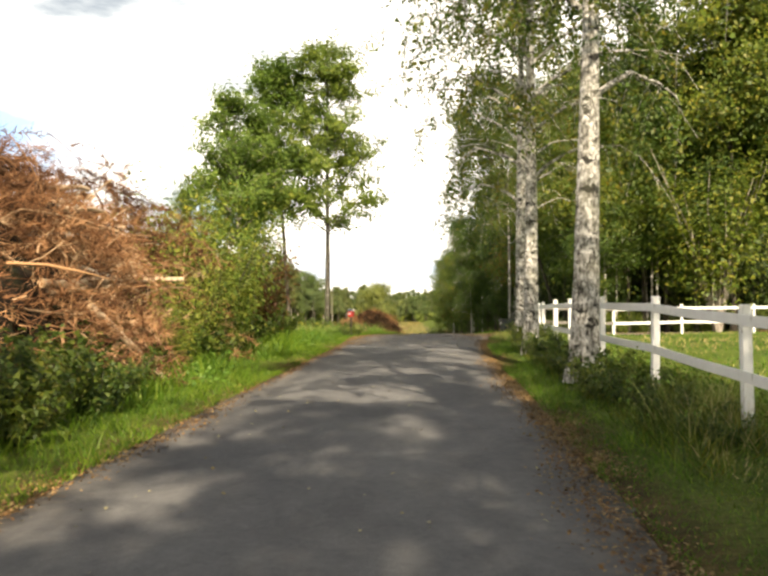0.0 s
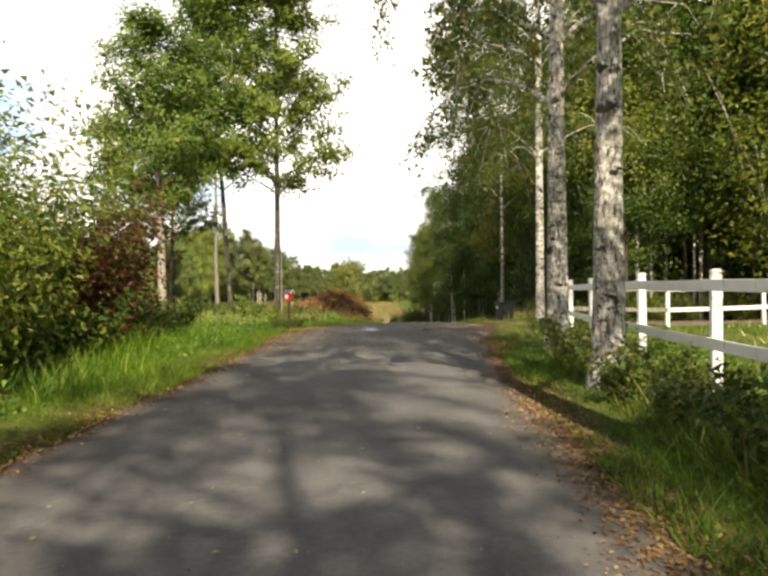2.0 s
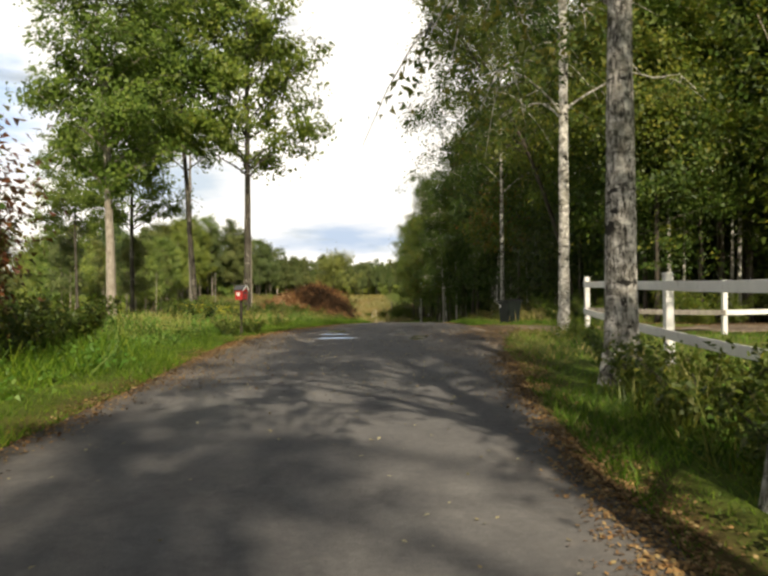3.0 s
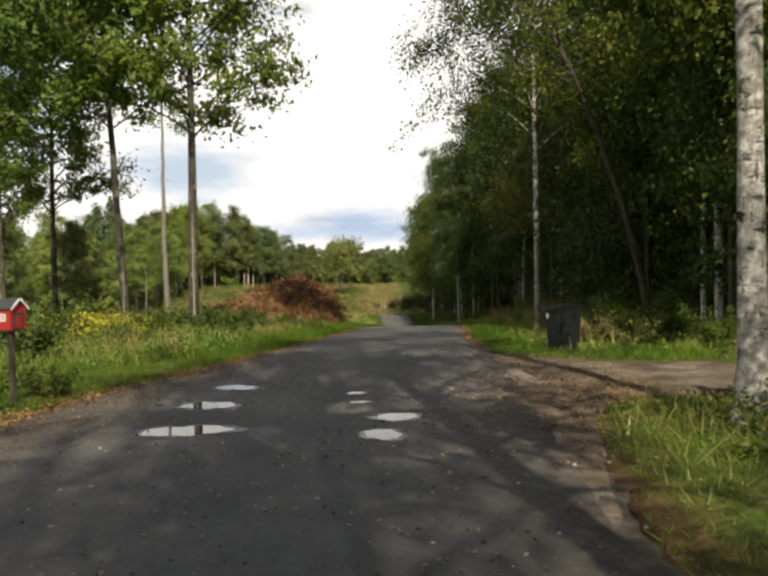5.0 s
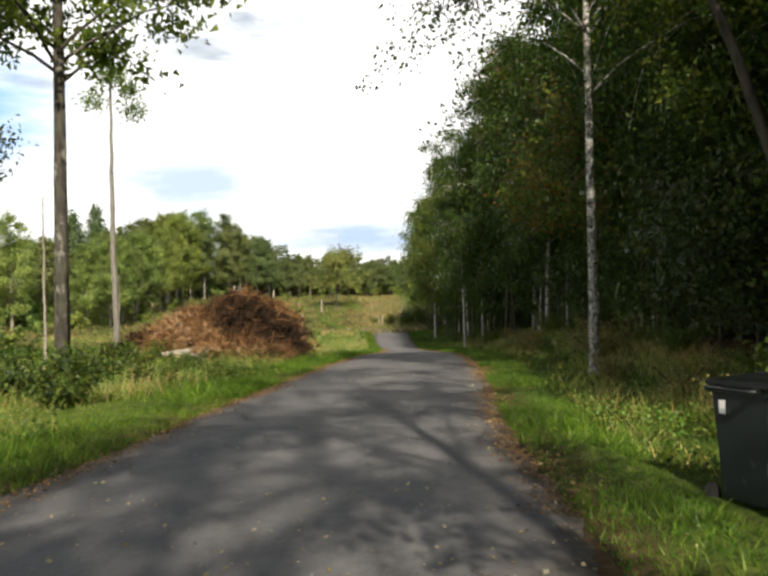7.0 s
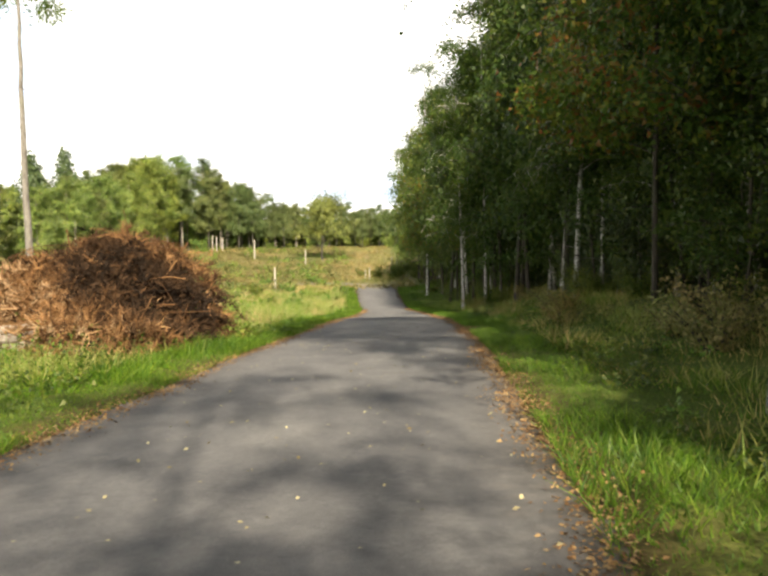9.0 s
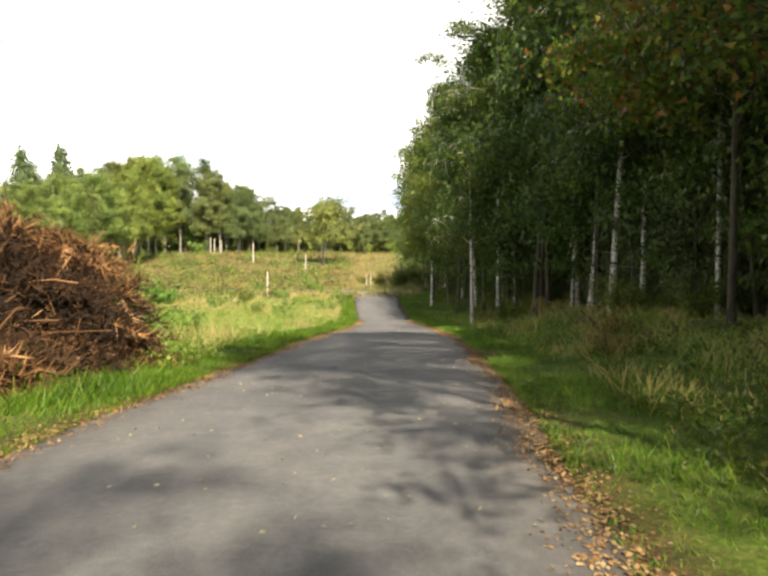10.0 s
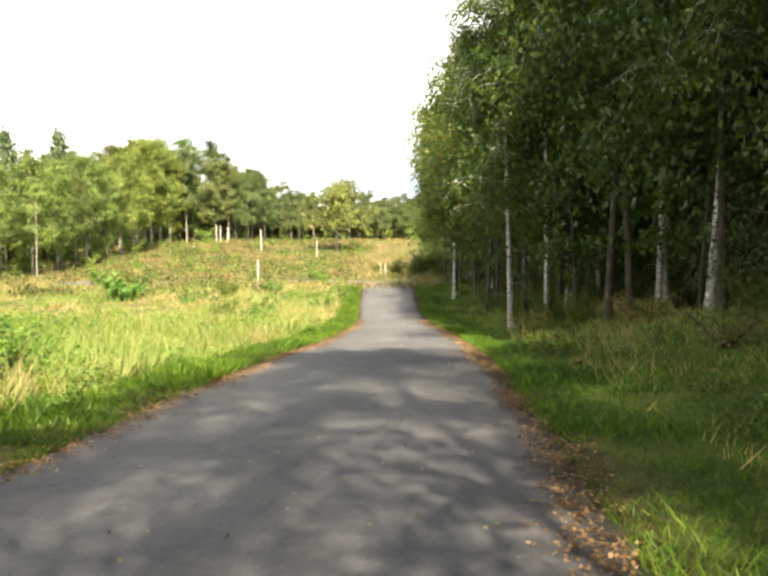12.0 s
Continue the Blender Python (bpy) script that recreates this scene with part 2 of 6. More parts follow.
LOG_BARK = bark_material("log_bark", (0.13, 0.07, 0.04), (0.42, 0.25, 0.15), 12.0)
PEELED = bark_material("peeled_wood", (0.36, 0.25, 0.16), (0.62, 0.48, 0.34), 14.0)


def birch_material(name, rough_share):
    """White birch bark with dark bands across; rough_share: how much of it is broken by black cracks."""
    k = Nodes(name)
    white = k.ramp(k.noise(9.0, 6.0), [(0.3, (0.20, 0.19, 0.165)), (0.47, (0.42, 0.40, 0.355)), (0.60, (0.78, 0.76, 0.71))])
    band = k.ramp(k.noise(5.0, 6.0, (0.8, 0.8, 3.5), 0.7), [(0.57, (0, 0, 0)), (0.66, (1, 1, 1))])
    crack = k.noise(22.0, 9.0, (1, 1, 0.32), 0.78)
    cracks = k.ramp(crack, [(rough_share - 0.05, (1, 1, 1)), (rough_share + 0.04, (0, 0, 0))])
    c = k.mix(band, white, (0.09, 0.08, 0.07))
    c = k.mix(cracks, c, (0.045, 0.042, 0.034))
    if rough_share < 0.5:
        scar = k.ramp(k.noise(2.6, 5.0, (1, 1, 1.7), 0.6), [(0.58, (0, 0, 0)), (0.62, (1, 1, 1))])
        c = k.mix(scar, c, (0.03, 0.028, 0.024))
    green = k.ramp(k.noise(1.1, 3.0), [(0.5, (0, 0, 0)), (0.75, (0.55, 0.55, 0.55))])
    c = k.mix(green, c, (0.17, 0.17, 0.10))
    k.colour(c, 0.85, 0.25)
    k.bump(crack, 1.0, 0.05)
    return k.m


BIRCH_OLD = birch_material("old_birch_bark", 0.475)
BIRCH_YOUNG = birch_material("young_birch_bark", 0.42)

k = Nodes("asphalt")
grit = k.noise(160.0, 2.0)
stone = k.cells(75.0).outputs["Distance"]
worn = k.noise(0.55, 5.0, (1.0, 0.35, 1.0))
c = k.ramp(worn, [(0.30, (0.112, 0.113, 0.116)), (0.5, (0.140, 0.140, 0.142)), (0.70, (0.178, 0.177, 0.174))])
c = k.mix(0.55, c, k.ramp(grit, [(0.3, (0.4, 0.4, 0.4)), (0.72, (1.7, 1.67, 1.6))]), "MULTIPLY")
patch = k.ramp(k.noise(2.2, 6.0, (1.0, 0.6, 1.0), 0.7), [(0.34, (0.80, 0.80, 0.81)), (0.64, (1.16, 1.155, 1.14))])
c = k.mix(0.9, c, patch, "MULTIPLY")
crumb = k.ramp(k.noise(14.0, 5.0, (1, 1, 1), 0.7), [(0.35, (0.84, 0.84, 0.84)), (0.65, (1.13, 1.13, 1.12))])
c = k.mix(0.8, c, crumb, "MULTIPLY")
fleck = k.ramp(k.noise(3.4, 7.0, (1.0, 0.7, 1.0), 0.72), [(0.60, (0, 0, 0)), (0.70, (0.34, 0.34, 0.34))])
c = k.mix(fleck, c, (0.27, 0.265, 0.25))
dusty = k.attribute("edge")
c = k.mix(dusty, c, k.ramp(k.noise(6.0, 5.0), [(0.35, (0.05, 0.044, 0.038)), (0.52, (0.10, 0.087, 0.072)), (0.68, (0.20, 0.165, 0.13))]))
k.colour(c, 0.82, 0.35)
k.bump(stone, 0.35, 0.006)
ASPHALT = k.m

k = Nodes("driveway_gravel")
stone = k.cells(38.0)
c = k.ramp(k.noise(1.8, 7.0, (1, 1, 1), 0.7), [(0.33, (0.065, 0.048, 0.034)), (0.52, (0.19, 0.155, 0.118)), (0.70, (0.36, 0.315, 0.26))])
c = k.mix(0.6, c, k.ramp(k.noise(60.0, 3.0), [(0.3, (0.5, 0.48, 0.46)), (0.7, (1.5, 1.45, 1.4))]), "MULTIPLY")
k.colour(c, 0.95, 0.2)
k.bump(stone.outputs["Distance"], 0.8, 0.02)
GRAVEL = k.m

k = Nodes("pale_lane_gravel")
c = k.ramp(k.noise(1.2, 6.0, (1, 1, 1), 0.7), [(0.35, (0.13, 0.125, 0.115)), (0.55, (0.20, 0.195, 0.18)), (0.72, (0.30, 0.28, 0.25))])
c = k.mix(0.5, c, k.ramp(k.noise(40.0, 3.0), [(0.3, (0.6, 0.6, 0.6)), (0.7, (1.4, 1.38, 1.34))]), "MULTIPLY")
k.colour(c, 0.95, 0.2)
k.bump(k.cells(38.0).outputs["Distance"], 0.6, 0.02)
GRAVEL_LANE = k.m

k = Nodes("ground_turf")
turf = k.ramp(k.noise(0.9, 6.0), [(0.3, (0.045, 0.075, 0.012)), (0.5, (0.085, 0.125, 0.02)), (0.72, (0.16, 0.16, 0.05))])
fine = k.ramp(k.noise(22.0, 4.0), [(0.3, (0.45, 0.45, 0.4)), (0.7, (1.5, 1.5, 1.4))])
turf = k.mix(0.8, turf, fine, "MULTIPLY")
meadow = k.ramp(k.noise(0.16, 6.0), [(0.3, (0.10, 0.115, 0.035)), (0.5, (0.18, 0.155, 0.065)), (0.68, (0.25, 0.185, 0.10))])
meadow = k.mix(0.7, meadow, fine, "MULTIPLY")
litter = k.ramp(k.noise(3.0, 6.0), [(0.3, (0.035, 0.022, 0.012)), (0.55, (0.10, 0.062, 0.03)), (0.75, (0.17, 0.11, 0.05))])
litter = k.mix(0.6, litter, fine, "MULTIPLY")
c = k.mix(k.attribute("meadow"), turf, meadow)
c = k.mix(k.attribute("litter"), c, litter)
k.colour(c, 0.95, 0.15)
k.bump(k.noise(14.0, 5.0), 0.7, 0.06)
TURF = k.m

k = Nodes("puddle_water")
k.p.inputs["Base Color"].default_value = (0.035, 0.03, 0.024, 1)
k.p.inputs["Roughness"].default_value = 0.02
k.p.inputs["IOR"].default_value = 1.33
k.p.inputs["Specular IOR Level"].default_value = 1.0
k.bump(k.noise(5.0, 2.0), 0.04, 0.01)
WATER = k.m


k = Nodes("wet_asphalt")
k.colour(k.ramp(k.noise(9.0, 5.0), [(0.35, (0.022, 0.02, 0.018)), (0.65, (0.06, 0.054, 0.046))]), 0.35, 0.6)
k.bump(k.noise(120.0, 2.0), 0.3, 0.004)
WET = k.m

k = Nodes("pale_stone")
k.colour(k.ramp(k.island(), [(0.0, (0.06, 0.05, 0.04)), (0.7, (0.20, 0.175, 0.15)), (1.0, (0.42, 0.39, 0.35))]), 0.9, 0.2)
PALE_STONE = k.m


def paint_material(name, base, worn_to, rough=0.5, wear=0.62):
    k = Nodes(name)
    c = k.ramp(k.noise(2.4, 4.0), [(0.3, tuple(0.86 * v for v in base)), (0.7, base)])
    flake = k.ramp(k.noise(13.0, 6.0, (1, 1, 0.4)), [(wear, (0, 0, 0)), (wear + 0.06, (1, 1, 1))])
    c = k.mix(flake, c, worn_to)
    k.colour(c, rough, 0.4)
    k.bump(k.noise(30.0, 3.0, (1, 1, 0.2)), 0.25, 0.004)
    return k.m


WHITE_PAINT = paint_material("white_fence_paint", (0.80, 0.80, 0.77), (0.42, 0.41, 0.36))
RED_PAINT = paint_material("red_paint", (0.45, 0.035, 0.03), (0.28, 0.05, 0.04), 0.45, 0.66)
FELT = paint_material("roof_felt", (0.06, 0.065, 0.07), (0.12, 0.12, 0.12), 0.9)
BIN_PLASTIC = paint_material("bin_plastic", (0.009, 0.014, 0.013), (0.03, 0.036, 0.034), 0.5, 0.60)
BIN_LID = paint_material("bin_lid_plastic", (0.010, 0.012, 0.012), (0.03, 0.03, 0.03), 0.32, 0.64)
RUBBER = paint_material("rubber", (0.015, 0.015, 0.015), (0.04, 0.04, 0.04), 0.8)
PAPER = paint_material("paper_label", (0.78, 0.78, 0.74), (0.55, 0.55, 0.5), 0.7, 0.7)
STAKE_WOOD = paint_material("pale_stake_wood", (0.55, 0.50, 0.42), (0.26, 0.22, 0.17), 0.9, 0.55)
k = Nodes("cut_wood")
rings = k.noise(26.0, 3.0)
k.colour(k.ramp(rings, [(0.3, (0.38, 0.23, 0.12)), (0.7, (0.62, 0.45, 0.28))]), 0.85, 0.2)
CUT_WOOD = k.m


# ---- mesh helpers ----
def mesh_object(name, verts, faces, material, parent=None, label="", smooth=False):
    me = bpy.data.meshes.new(name)
    me.from_pydata([tuple(v) for v in verts], [], [tuple(f) for f in faces])
    me.materials.append(material)
    if smooth:
        me.polygons.foreach_set("use_smooth", [True] * len(me.polygons))
    me.update()
    ob = new(name, me)
    if parent:
        ob.parent = parent
    return tagged(ob, label)


def sheet(name, verts, loops, sides, material, parent=None, label="", smooth=False):
    """A mesh from arrays: all faces have the same number of sides."""
    me = bpy.data.meshes.new(name)
    n = len(loops) // sides
    me.vertices.add(len(verts))
    me.vertices.foreach_set("co", np.asarray(verts, np.float32).ravel())
    me.loops.add(len(loops))
    me.loops.foreach_set("vertex_index", np.asarray(loops, np.int32).ravel())
    me.polygons.add(n)
    me.polygons.foreach_set("loop_start", np.arange(0, n * sides, sides, dtype=np.int32))
    me.polygons.foreach_set("loop_total", np.full(n, sides, np.int32))
    if smooth:
        me.polygons.foreach_set("use_smooth", np.ones(n, bool))
    me.materials.append(material)
    me.update(calc_edges=True)
    ob = new(name, me)
    if parent:
        ob.parent = parent
    return tagged(ob, label)


def part(name, bm, material, parent, label="", smooth=False):
    me = bpy.data.meshes.new(name)
    bm.to_mesh(me)
    bm.free()
    me.materials.append(material)
    if smooth:
        me.polygons.foreach_set("use_smooth", [True] * len(me.polygons))
    ob = new(name, me)
    ob.parent = parent
    return tagged(ob, label)


def box(size, at=(0, 0, 0), bevel=0.0, taper=1.0, turn=None):
    """A bevelled block; taper: how wide its foot is beside its top."""
    bm = bmesh.new()
    bmesh.ops.create_cube(bm, size=1.0)
    for v in bm.verts:
        s = taper if v.co.z < 0 else 1.0
        v.co = Vector((v.co.x * size[0] * s, v.co.y * size[1] * s, v.co.z * size[2]))
    if bevel:
        bmesh.ops.bevel(bm, geom=bm.edges[:], offset=bevel, segments=2, affect="EDGES", clamp_overlap=True)
    m = Matrix.Translation(at) @ (turn or Matrix())
    bmesh.ops.transform(bm, matrix=m, verts=bm.verts)
    return bm


def empty(name, at, label, category, group="", turn=0.0, size=1.0):
    ob = new(name)
    ob.matrix_basis = pose(*at, 0, 0, turn) @ Matrix.Scale(size, 4)
    return tagged(ob, label, category, group)


def tubes(paths, radii, sides):
    """Tapered tubes along paths: arrays (n, k, 3) and (n, k). Returns verts and quad loops."""
    n, k, _ = paths.shape
    d = np.empty_like(paths)
    d[:, 1:-1] = paths[:, 2:] - paths[:, :-2]
    d[:, 0], d[:, -1] = paths[:, 1] - paths[:, 0], paths[:, -1] - paths[:, -2]
    d /= np.linalg.norm(d, axis=2, keepdims=True) + 1e-9
    ref = np.where(np.abs(d[..., 2:3]) > 0.9, np.array([1.0, 0, 0]), np.array([0, 0, 1.0]))
    a = np.cross(d, ref)
    a /= np.linalg.norm(a, axis=2, keepdims=True) + 1e-9
    b = np.cross(d, a)
    ang = np.arange(sides) * 2 * np.pi / sides
    ring = a[:, :, None] * np.cos(ang)[:, None] + b[:, :, None] * np.sin(ang)[:, None]
    v = paths[:, :, None] + ring * radii[:, :, None, None]
    base = (np.arange(n) * k * sides)[:, None, None] + (np.arange(k - 1) * sides)[None, :, None]
    i, j = np.arange(sides), (np.arange(sides) + 1) % sides
    quads = np.stack([base + i, base + j, base + j + sides, base + i + sides], -1)
    return v.reshape(-1, 3), quads.reshape(-1)


def leaf_cards(rng, centres, size, droop=0.3, spread=0.35, flat=0.5, corners=4, out=None):
    """One pointed leaf shape at every centre, its face turned upwards and outwards, as leaves grow, but loosely. out: ways out of the crown."""
    n = len(centres)
    face = rng.normal(0, flat, (n, 3)) + [0, 0, 0.55]
    if out is not None:
        face += 0.75 * out / (np.linalg.norm(out, axis=1, keepdims=True) + 1e-6)
    face /= np.linalg.norm(face, axis=1, keepdims=True) + 1e-9
    way = rng.normal(0, 1, (n, 3)) - [0, 0, droop]
    fwd = way - face * (way * face).sum(1, keepdims=True)
    fwd /= np.linalg.norm(fwd, axis=1, keepdims=True) + 1e-9
    side = np.cross(fwd, face)
    s = size * rng.uniform(1 - spread, 1 + spread, n)[:, None]
    up = face * s * 0.10
    if corners == 3:
        v = np.stack([centres - fwd * s * 0.5 + side * s * 0.3, centres - fwd * s * 0.4 - side * s * 0.42, centres + fwd * s * 0.6], 1)
        return v.reshape(-1, 3), np.arange(3 * n)
    v = np.stack([centres - fwd * s * 0.5, centres + side * s * 0.36 + up, centres + fwd * s * 0.5, centres - side * s * 0.36 + up], 1)
    return v.reshape(-1, 3), np.arange(4 * n)


def blades(rng, roots, height, width, lean=0.35, corners=5):
    """Grass: one bent, pointed blade at every root."""
    n = len(roots)
    h = height * rng.uniform(0.5, 1.25, n)[:, None]
    yaw = rng.uniform(0, 2 * np.pi, n)
    side = np.stack([np.cos(yaw), np.sin(yaw), np.zeros(n)], 1) * width * rng.uniform(0.6, 1.3, n)[:, None]
    tip = roots + np.concatenate([rng.normal(0, lean, (n, 2)), np.ones((n, 1))], 1) * h
    mid = roots + (tip - roots) * np.array([0.35, 0.35, 0.6])
    if corners == 3:
        return np.stack([roots - side, roots + side, tip], 1).reshape(-1, 3), np.arange(3 * n)
    v = np.stack([roots - side, roots + side, mid + side * 0.7, tip, mid - side * 0.7], 1)
    return v.reshape(-1, 3), np.arange(5 * n)


# ---- lie of the land ----
ROAD_Y = [-60, -40, 0, 7, 12, 14, 17.5, 20, 25, 28, 30, 34, 38, 41, 44, 48, 52, 55, 58, 62, 66, 73, 79, 87, 95, 101, 110, 119, 127, 136]
ROAD_L = [-7.30, -5.90, -3.05, -2.72, -2.50, -2.42, -2.15, -1.97, -1.60, -1.50, -1.48, -1.50, -1.10, -0.25, 0.45, 0.98, 1.22, 1.50, 1.80, 2.18, 2.44, 3.02, 3.30, 3.80, 4.42, 4.76, 4.52, 4.22, 4.02, 3.70]
ROAD_R = [-2.7, -1.3, 1.40, 1.85, 2.32, 2.43, 2.60, 2.85, 3.20, 3.58, 3.92, 4.30, 4.66, 4.92, 5.10, 5.34, 5.68, 6.12, 6.42, 6.80, 7.20, 7.68, 8.02, 8.28, 8.20, 7.78, 7.70, 7.66, 7.80, 8.30]
HEIGHT_Y = [-60, 0, 6, 14, 20, 25, 31, 40, 45, 50, 58, 67, 79, 92, 108, 127, 142, 160, 190, 220, 250, 300, 2000]
HEIGHT_Z = [-1.6, -0.05, 0.05, 0.22, 0.38, 0.53, 0.63, 0.68, 0.60, 0.41, 0.12, -0.28, -1.02, -1.98, -2.89, -2.58, -2.91, -2.99, -1.93, -0.18, 0.27, 0.3, 0.3]


def smooth_table(xs, ys):
    """A curve through the table, rounded at its corners."""
    fine = np.arange(xs[0], xs[-1], 0.5)
    v = np.interp(fine, xs, ys)
    k = np.hanning(15)
    pad = np.pad(v, 7, mode="edge")
    v2 = np.convolve(pad, k / k.sum(), "valid")
    v2[:8], v2[-8:] = v[:8], v[-8:]
    return lambda q: np.interp(q, fine, v2)


road_left = smooth_table(ROAD_Y, ROAD_L)
road_right = smooth_table(ROAD_Y, ROAD_R)
land_z = smooth_table(HEIGHT_Y, HEIGHT_Z)


def ease(v, a, b):
    u = np.clip((v - a) / (b - a), 0, 1)
    return u * u * (3 - 2 * u)


def waves(x, y):
    return (np.sin(x * 0.83 + 1.3 * np.sin(y * 0.31)) * np.sin(y * 0.67 + 0.9 * np.sin(x * 0.41))
            + 0.5 * np.sin(x * 2.1 + y * 1.3) * np.sin(y * 1.9 - x * 0.7))


def land(x, y):
    """Height of the ground beside the road."""
    x, y = np.asarray(x, float), np.asarray(y, float)
    left, right = road_left(np.clip(y, -60, 136)), road_right(np.clip(y, -60, 136))
    u = np.where(x < left, left - x, np.where(x > right, x - right, 0.0))
    z = land_z(np.clip(y, -60, 1900))
    rough = 0.07 * waves(x, y) + 0.25 * waves(x * 0.17, y * 0.17) * ease(u, 6, 25)
    z = z + ease(u, 0.6, 2.5) * rough + 0.05 * ease(u, 0.1, 0.7)
    z = z + 0.25 * ease(u, 1.5, 5.0) * ease(x, 8.5, 13) * ease(y, 42, 60)
    z = z - 0.24 * np.where(x > left, ease(u, 0.7, 1.6), 0) * ease(y, 43, 45) * (1 - ease(y, 52, 64))
    z = z + 0.5 * ease(x, 9.0, 13.5) * ease(y, 62, 80)
    z = z - 0.9 * ease(-x, 40, 80) * np.clip(z + 0.035 * (y - 43), 0, 9) * ease(y, 90, 140)
    z = z + 1.3 * np.exp(-(((x + 22) / 9) ** 2 + ((y - 205) / 12) ** 2))
    return z


def on_land(x, y, up=0.0):
    return (x, y, float(land(x, y)) + up)


def axis(*runs):
    return np.unique(np.concatenate([np.arange(a, b, s) for a, b, s in runs]))


def drive_near(x):
    return np.interp(x, [3.2, 4.0, 4.4, 4.8, 5.3, 6.0, 9, 60], [29.5, 31.7, 33.8, 35.5, 36.8, 37.2, 37.5, 38.0])


def drive_far(x):
    return np.interp(x, [3.2, 4.9, 5.2, 6.0, 7.0, 9, 60], [45.5, 44.0, 43.0, 41.3, 40.8, 40.5, 41.0])


gx = axis((-1500, -200, 130), (-200, -60, 10), (-60, -14, 1.5), (-14, 20, 0.4), (20, 60, 1.5), (60, 200, 10), (200, 1501, 130))
gy = axis((-400, -60, 40), (-60, -6, 3), (-6, 100, 0.6), (100, 260, 2), (260, 500, 15), (500, 1901, 100))
GX, GY = np.meshgrid(gx, gy)
GZ = land(GX, GY)
left, right = road_left(np.clip(GY, -60, 136)), road_right(np.clip(GY, -60, 136))
under = (GX > left + 0.45) & (GX < right - 0.45) & (GY < 134.5)
GZ = np.where(under, GZ - 0.10, np.where((GX > left) & (GX < right), GZ - 0.02, GZ))
drive = (GX > right - 0.4) & (GX < 60) & (GY > drive_near(GX) + 0.5) & (GY < drive_far(GX) - 0.5)
GZ = np.where(drive, GZ - 0.06, GZ)
cols, rows_n = len(gx), len(gy)
ij = (np.arange(rows_n - 1)[:, None] * cols + np.arange(cols - 1)[None, :]).ravel()
ground = sheet("ground", np.stack([GX, GY, GZ], -1).reshape(-1, 3), np.stack([ij, ij + 1, ij + cols + 1, ij + cols], 1).ravel(), 4, TURF, smooth=True)
tagged(ground, "grassy ground with brown leaf litter under the trees", "ground", kind="structure")
off = np.where(GX < left, left - GX, GX - right)
forest_edge = lambda y: np.interp(y, [38, 41, 48, 56, 62, 66, 75, 82, 90, 100, 145], [60, 9.0, 11.2, 12.0, 12.4, 12.6, 13.2, 12.8, 11.4, 11, 11])
litter_v = np.clip(ease(GX - forest_edge(GY), -2.0, 2.5) * (GY > 40) * (GY < 190) + ease(-off, -0.62, -0.1) * (GY < 138), 0, 1)
meadow_v = ease(-GX, -3.2, 0.5) * ease(GY, 56, 80) + ease(GY, 135, 150) * (1 - ease(GX, 9, 12))
for key, value in (("litter", litter_v), ("meadow", np.clip(meadow_v, 0, 1))):
    ground.data.attributes.new(key, "FLOAT", "POINT").data.foreach_set("value", value.astype(np.float32).ravel())

# ---- road ----
ry = np.concatenate([np.arange(-60, -2, 1.0), np.arange(-2, 100, 0.12), np.arange(100, 136.2, 0.4)])
across = np.array([0.0, 0.0, 0.06, 0.16, 0.3, 0.5, 0.7, 0.84, 0.94, 1.0, 1.0])
crown = np.array([-0.12, -0.005, 0.008, 0.015, 0.024, 0.03, 0.024, 0.015, 0.008, -0.005, -0.12])
fray = np.random.default_rng(7).normal(0, 0.035, (2, len(ry)))
fray_l = 0.08 * np.sin(ry * 0.9) * np.sin(ry * 0.53 + 1) + 0.03 * np.sin(ry * 2.3) + fray[0]
fray_r = 0.10 * np.sin(ry * 0.8 + 2) * np.sin(ry * 0.47) + 0.04 * np.sin(ry * 2.1) + fray[1]
rl = road_left(ry) + fray_l
rw = road_right(ry) + fray_r - rl
RX = rl[:, None] + rw[:, None] * across
RZ = land_z(ry)[:, None] + crown
RY = np.repeat(ry[:, None], len(across), 1)
nc = len(across)
ij = (np.arange(len(ry) - 1)[:, None] * nc + np.arange(nc - 1)[None, :]).ravel()
road = sheet("road", np.stack([RX, RY, RZ], -1).reshape(-1, 3), np.stack([ij, ij + 1, ij + nc + 1, ij + nc], 1).ravel(), 4, ASPHALT, smooth=True)
tagged(road, "narrow worn grey asphalt lane with crumbling edges", "road", kind="structure")
edge_v = np.repeat(np.array([[1, 0.9, 0.35, 0.08, 0.02, 0.05, 0.02, 0.08, 0.4, 0.95, 1]]), len(ry), 0)
edge_v = np.clip(edge_v + 0.35 * ((RY > 31) & (RY < 44)) * ease(RX - rl[:, None], 3.6, 5.4), 0, 1)
edge_v = np.clip(edge_v + 0.6 * ease(RY, 27, 31) * (1 - ease(RY, 41, 44)) * ease(1.7 - (RX - rl[:, None]), 0, 1.3), 0, 1)
road.data.attributes.new("edge", "FLOAT", "POINT").data.foreach_set("value", edge_v.astype(np.float32).ravel())


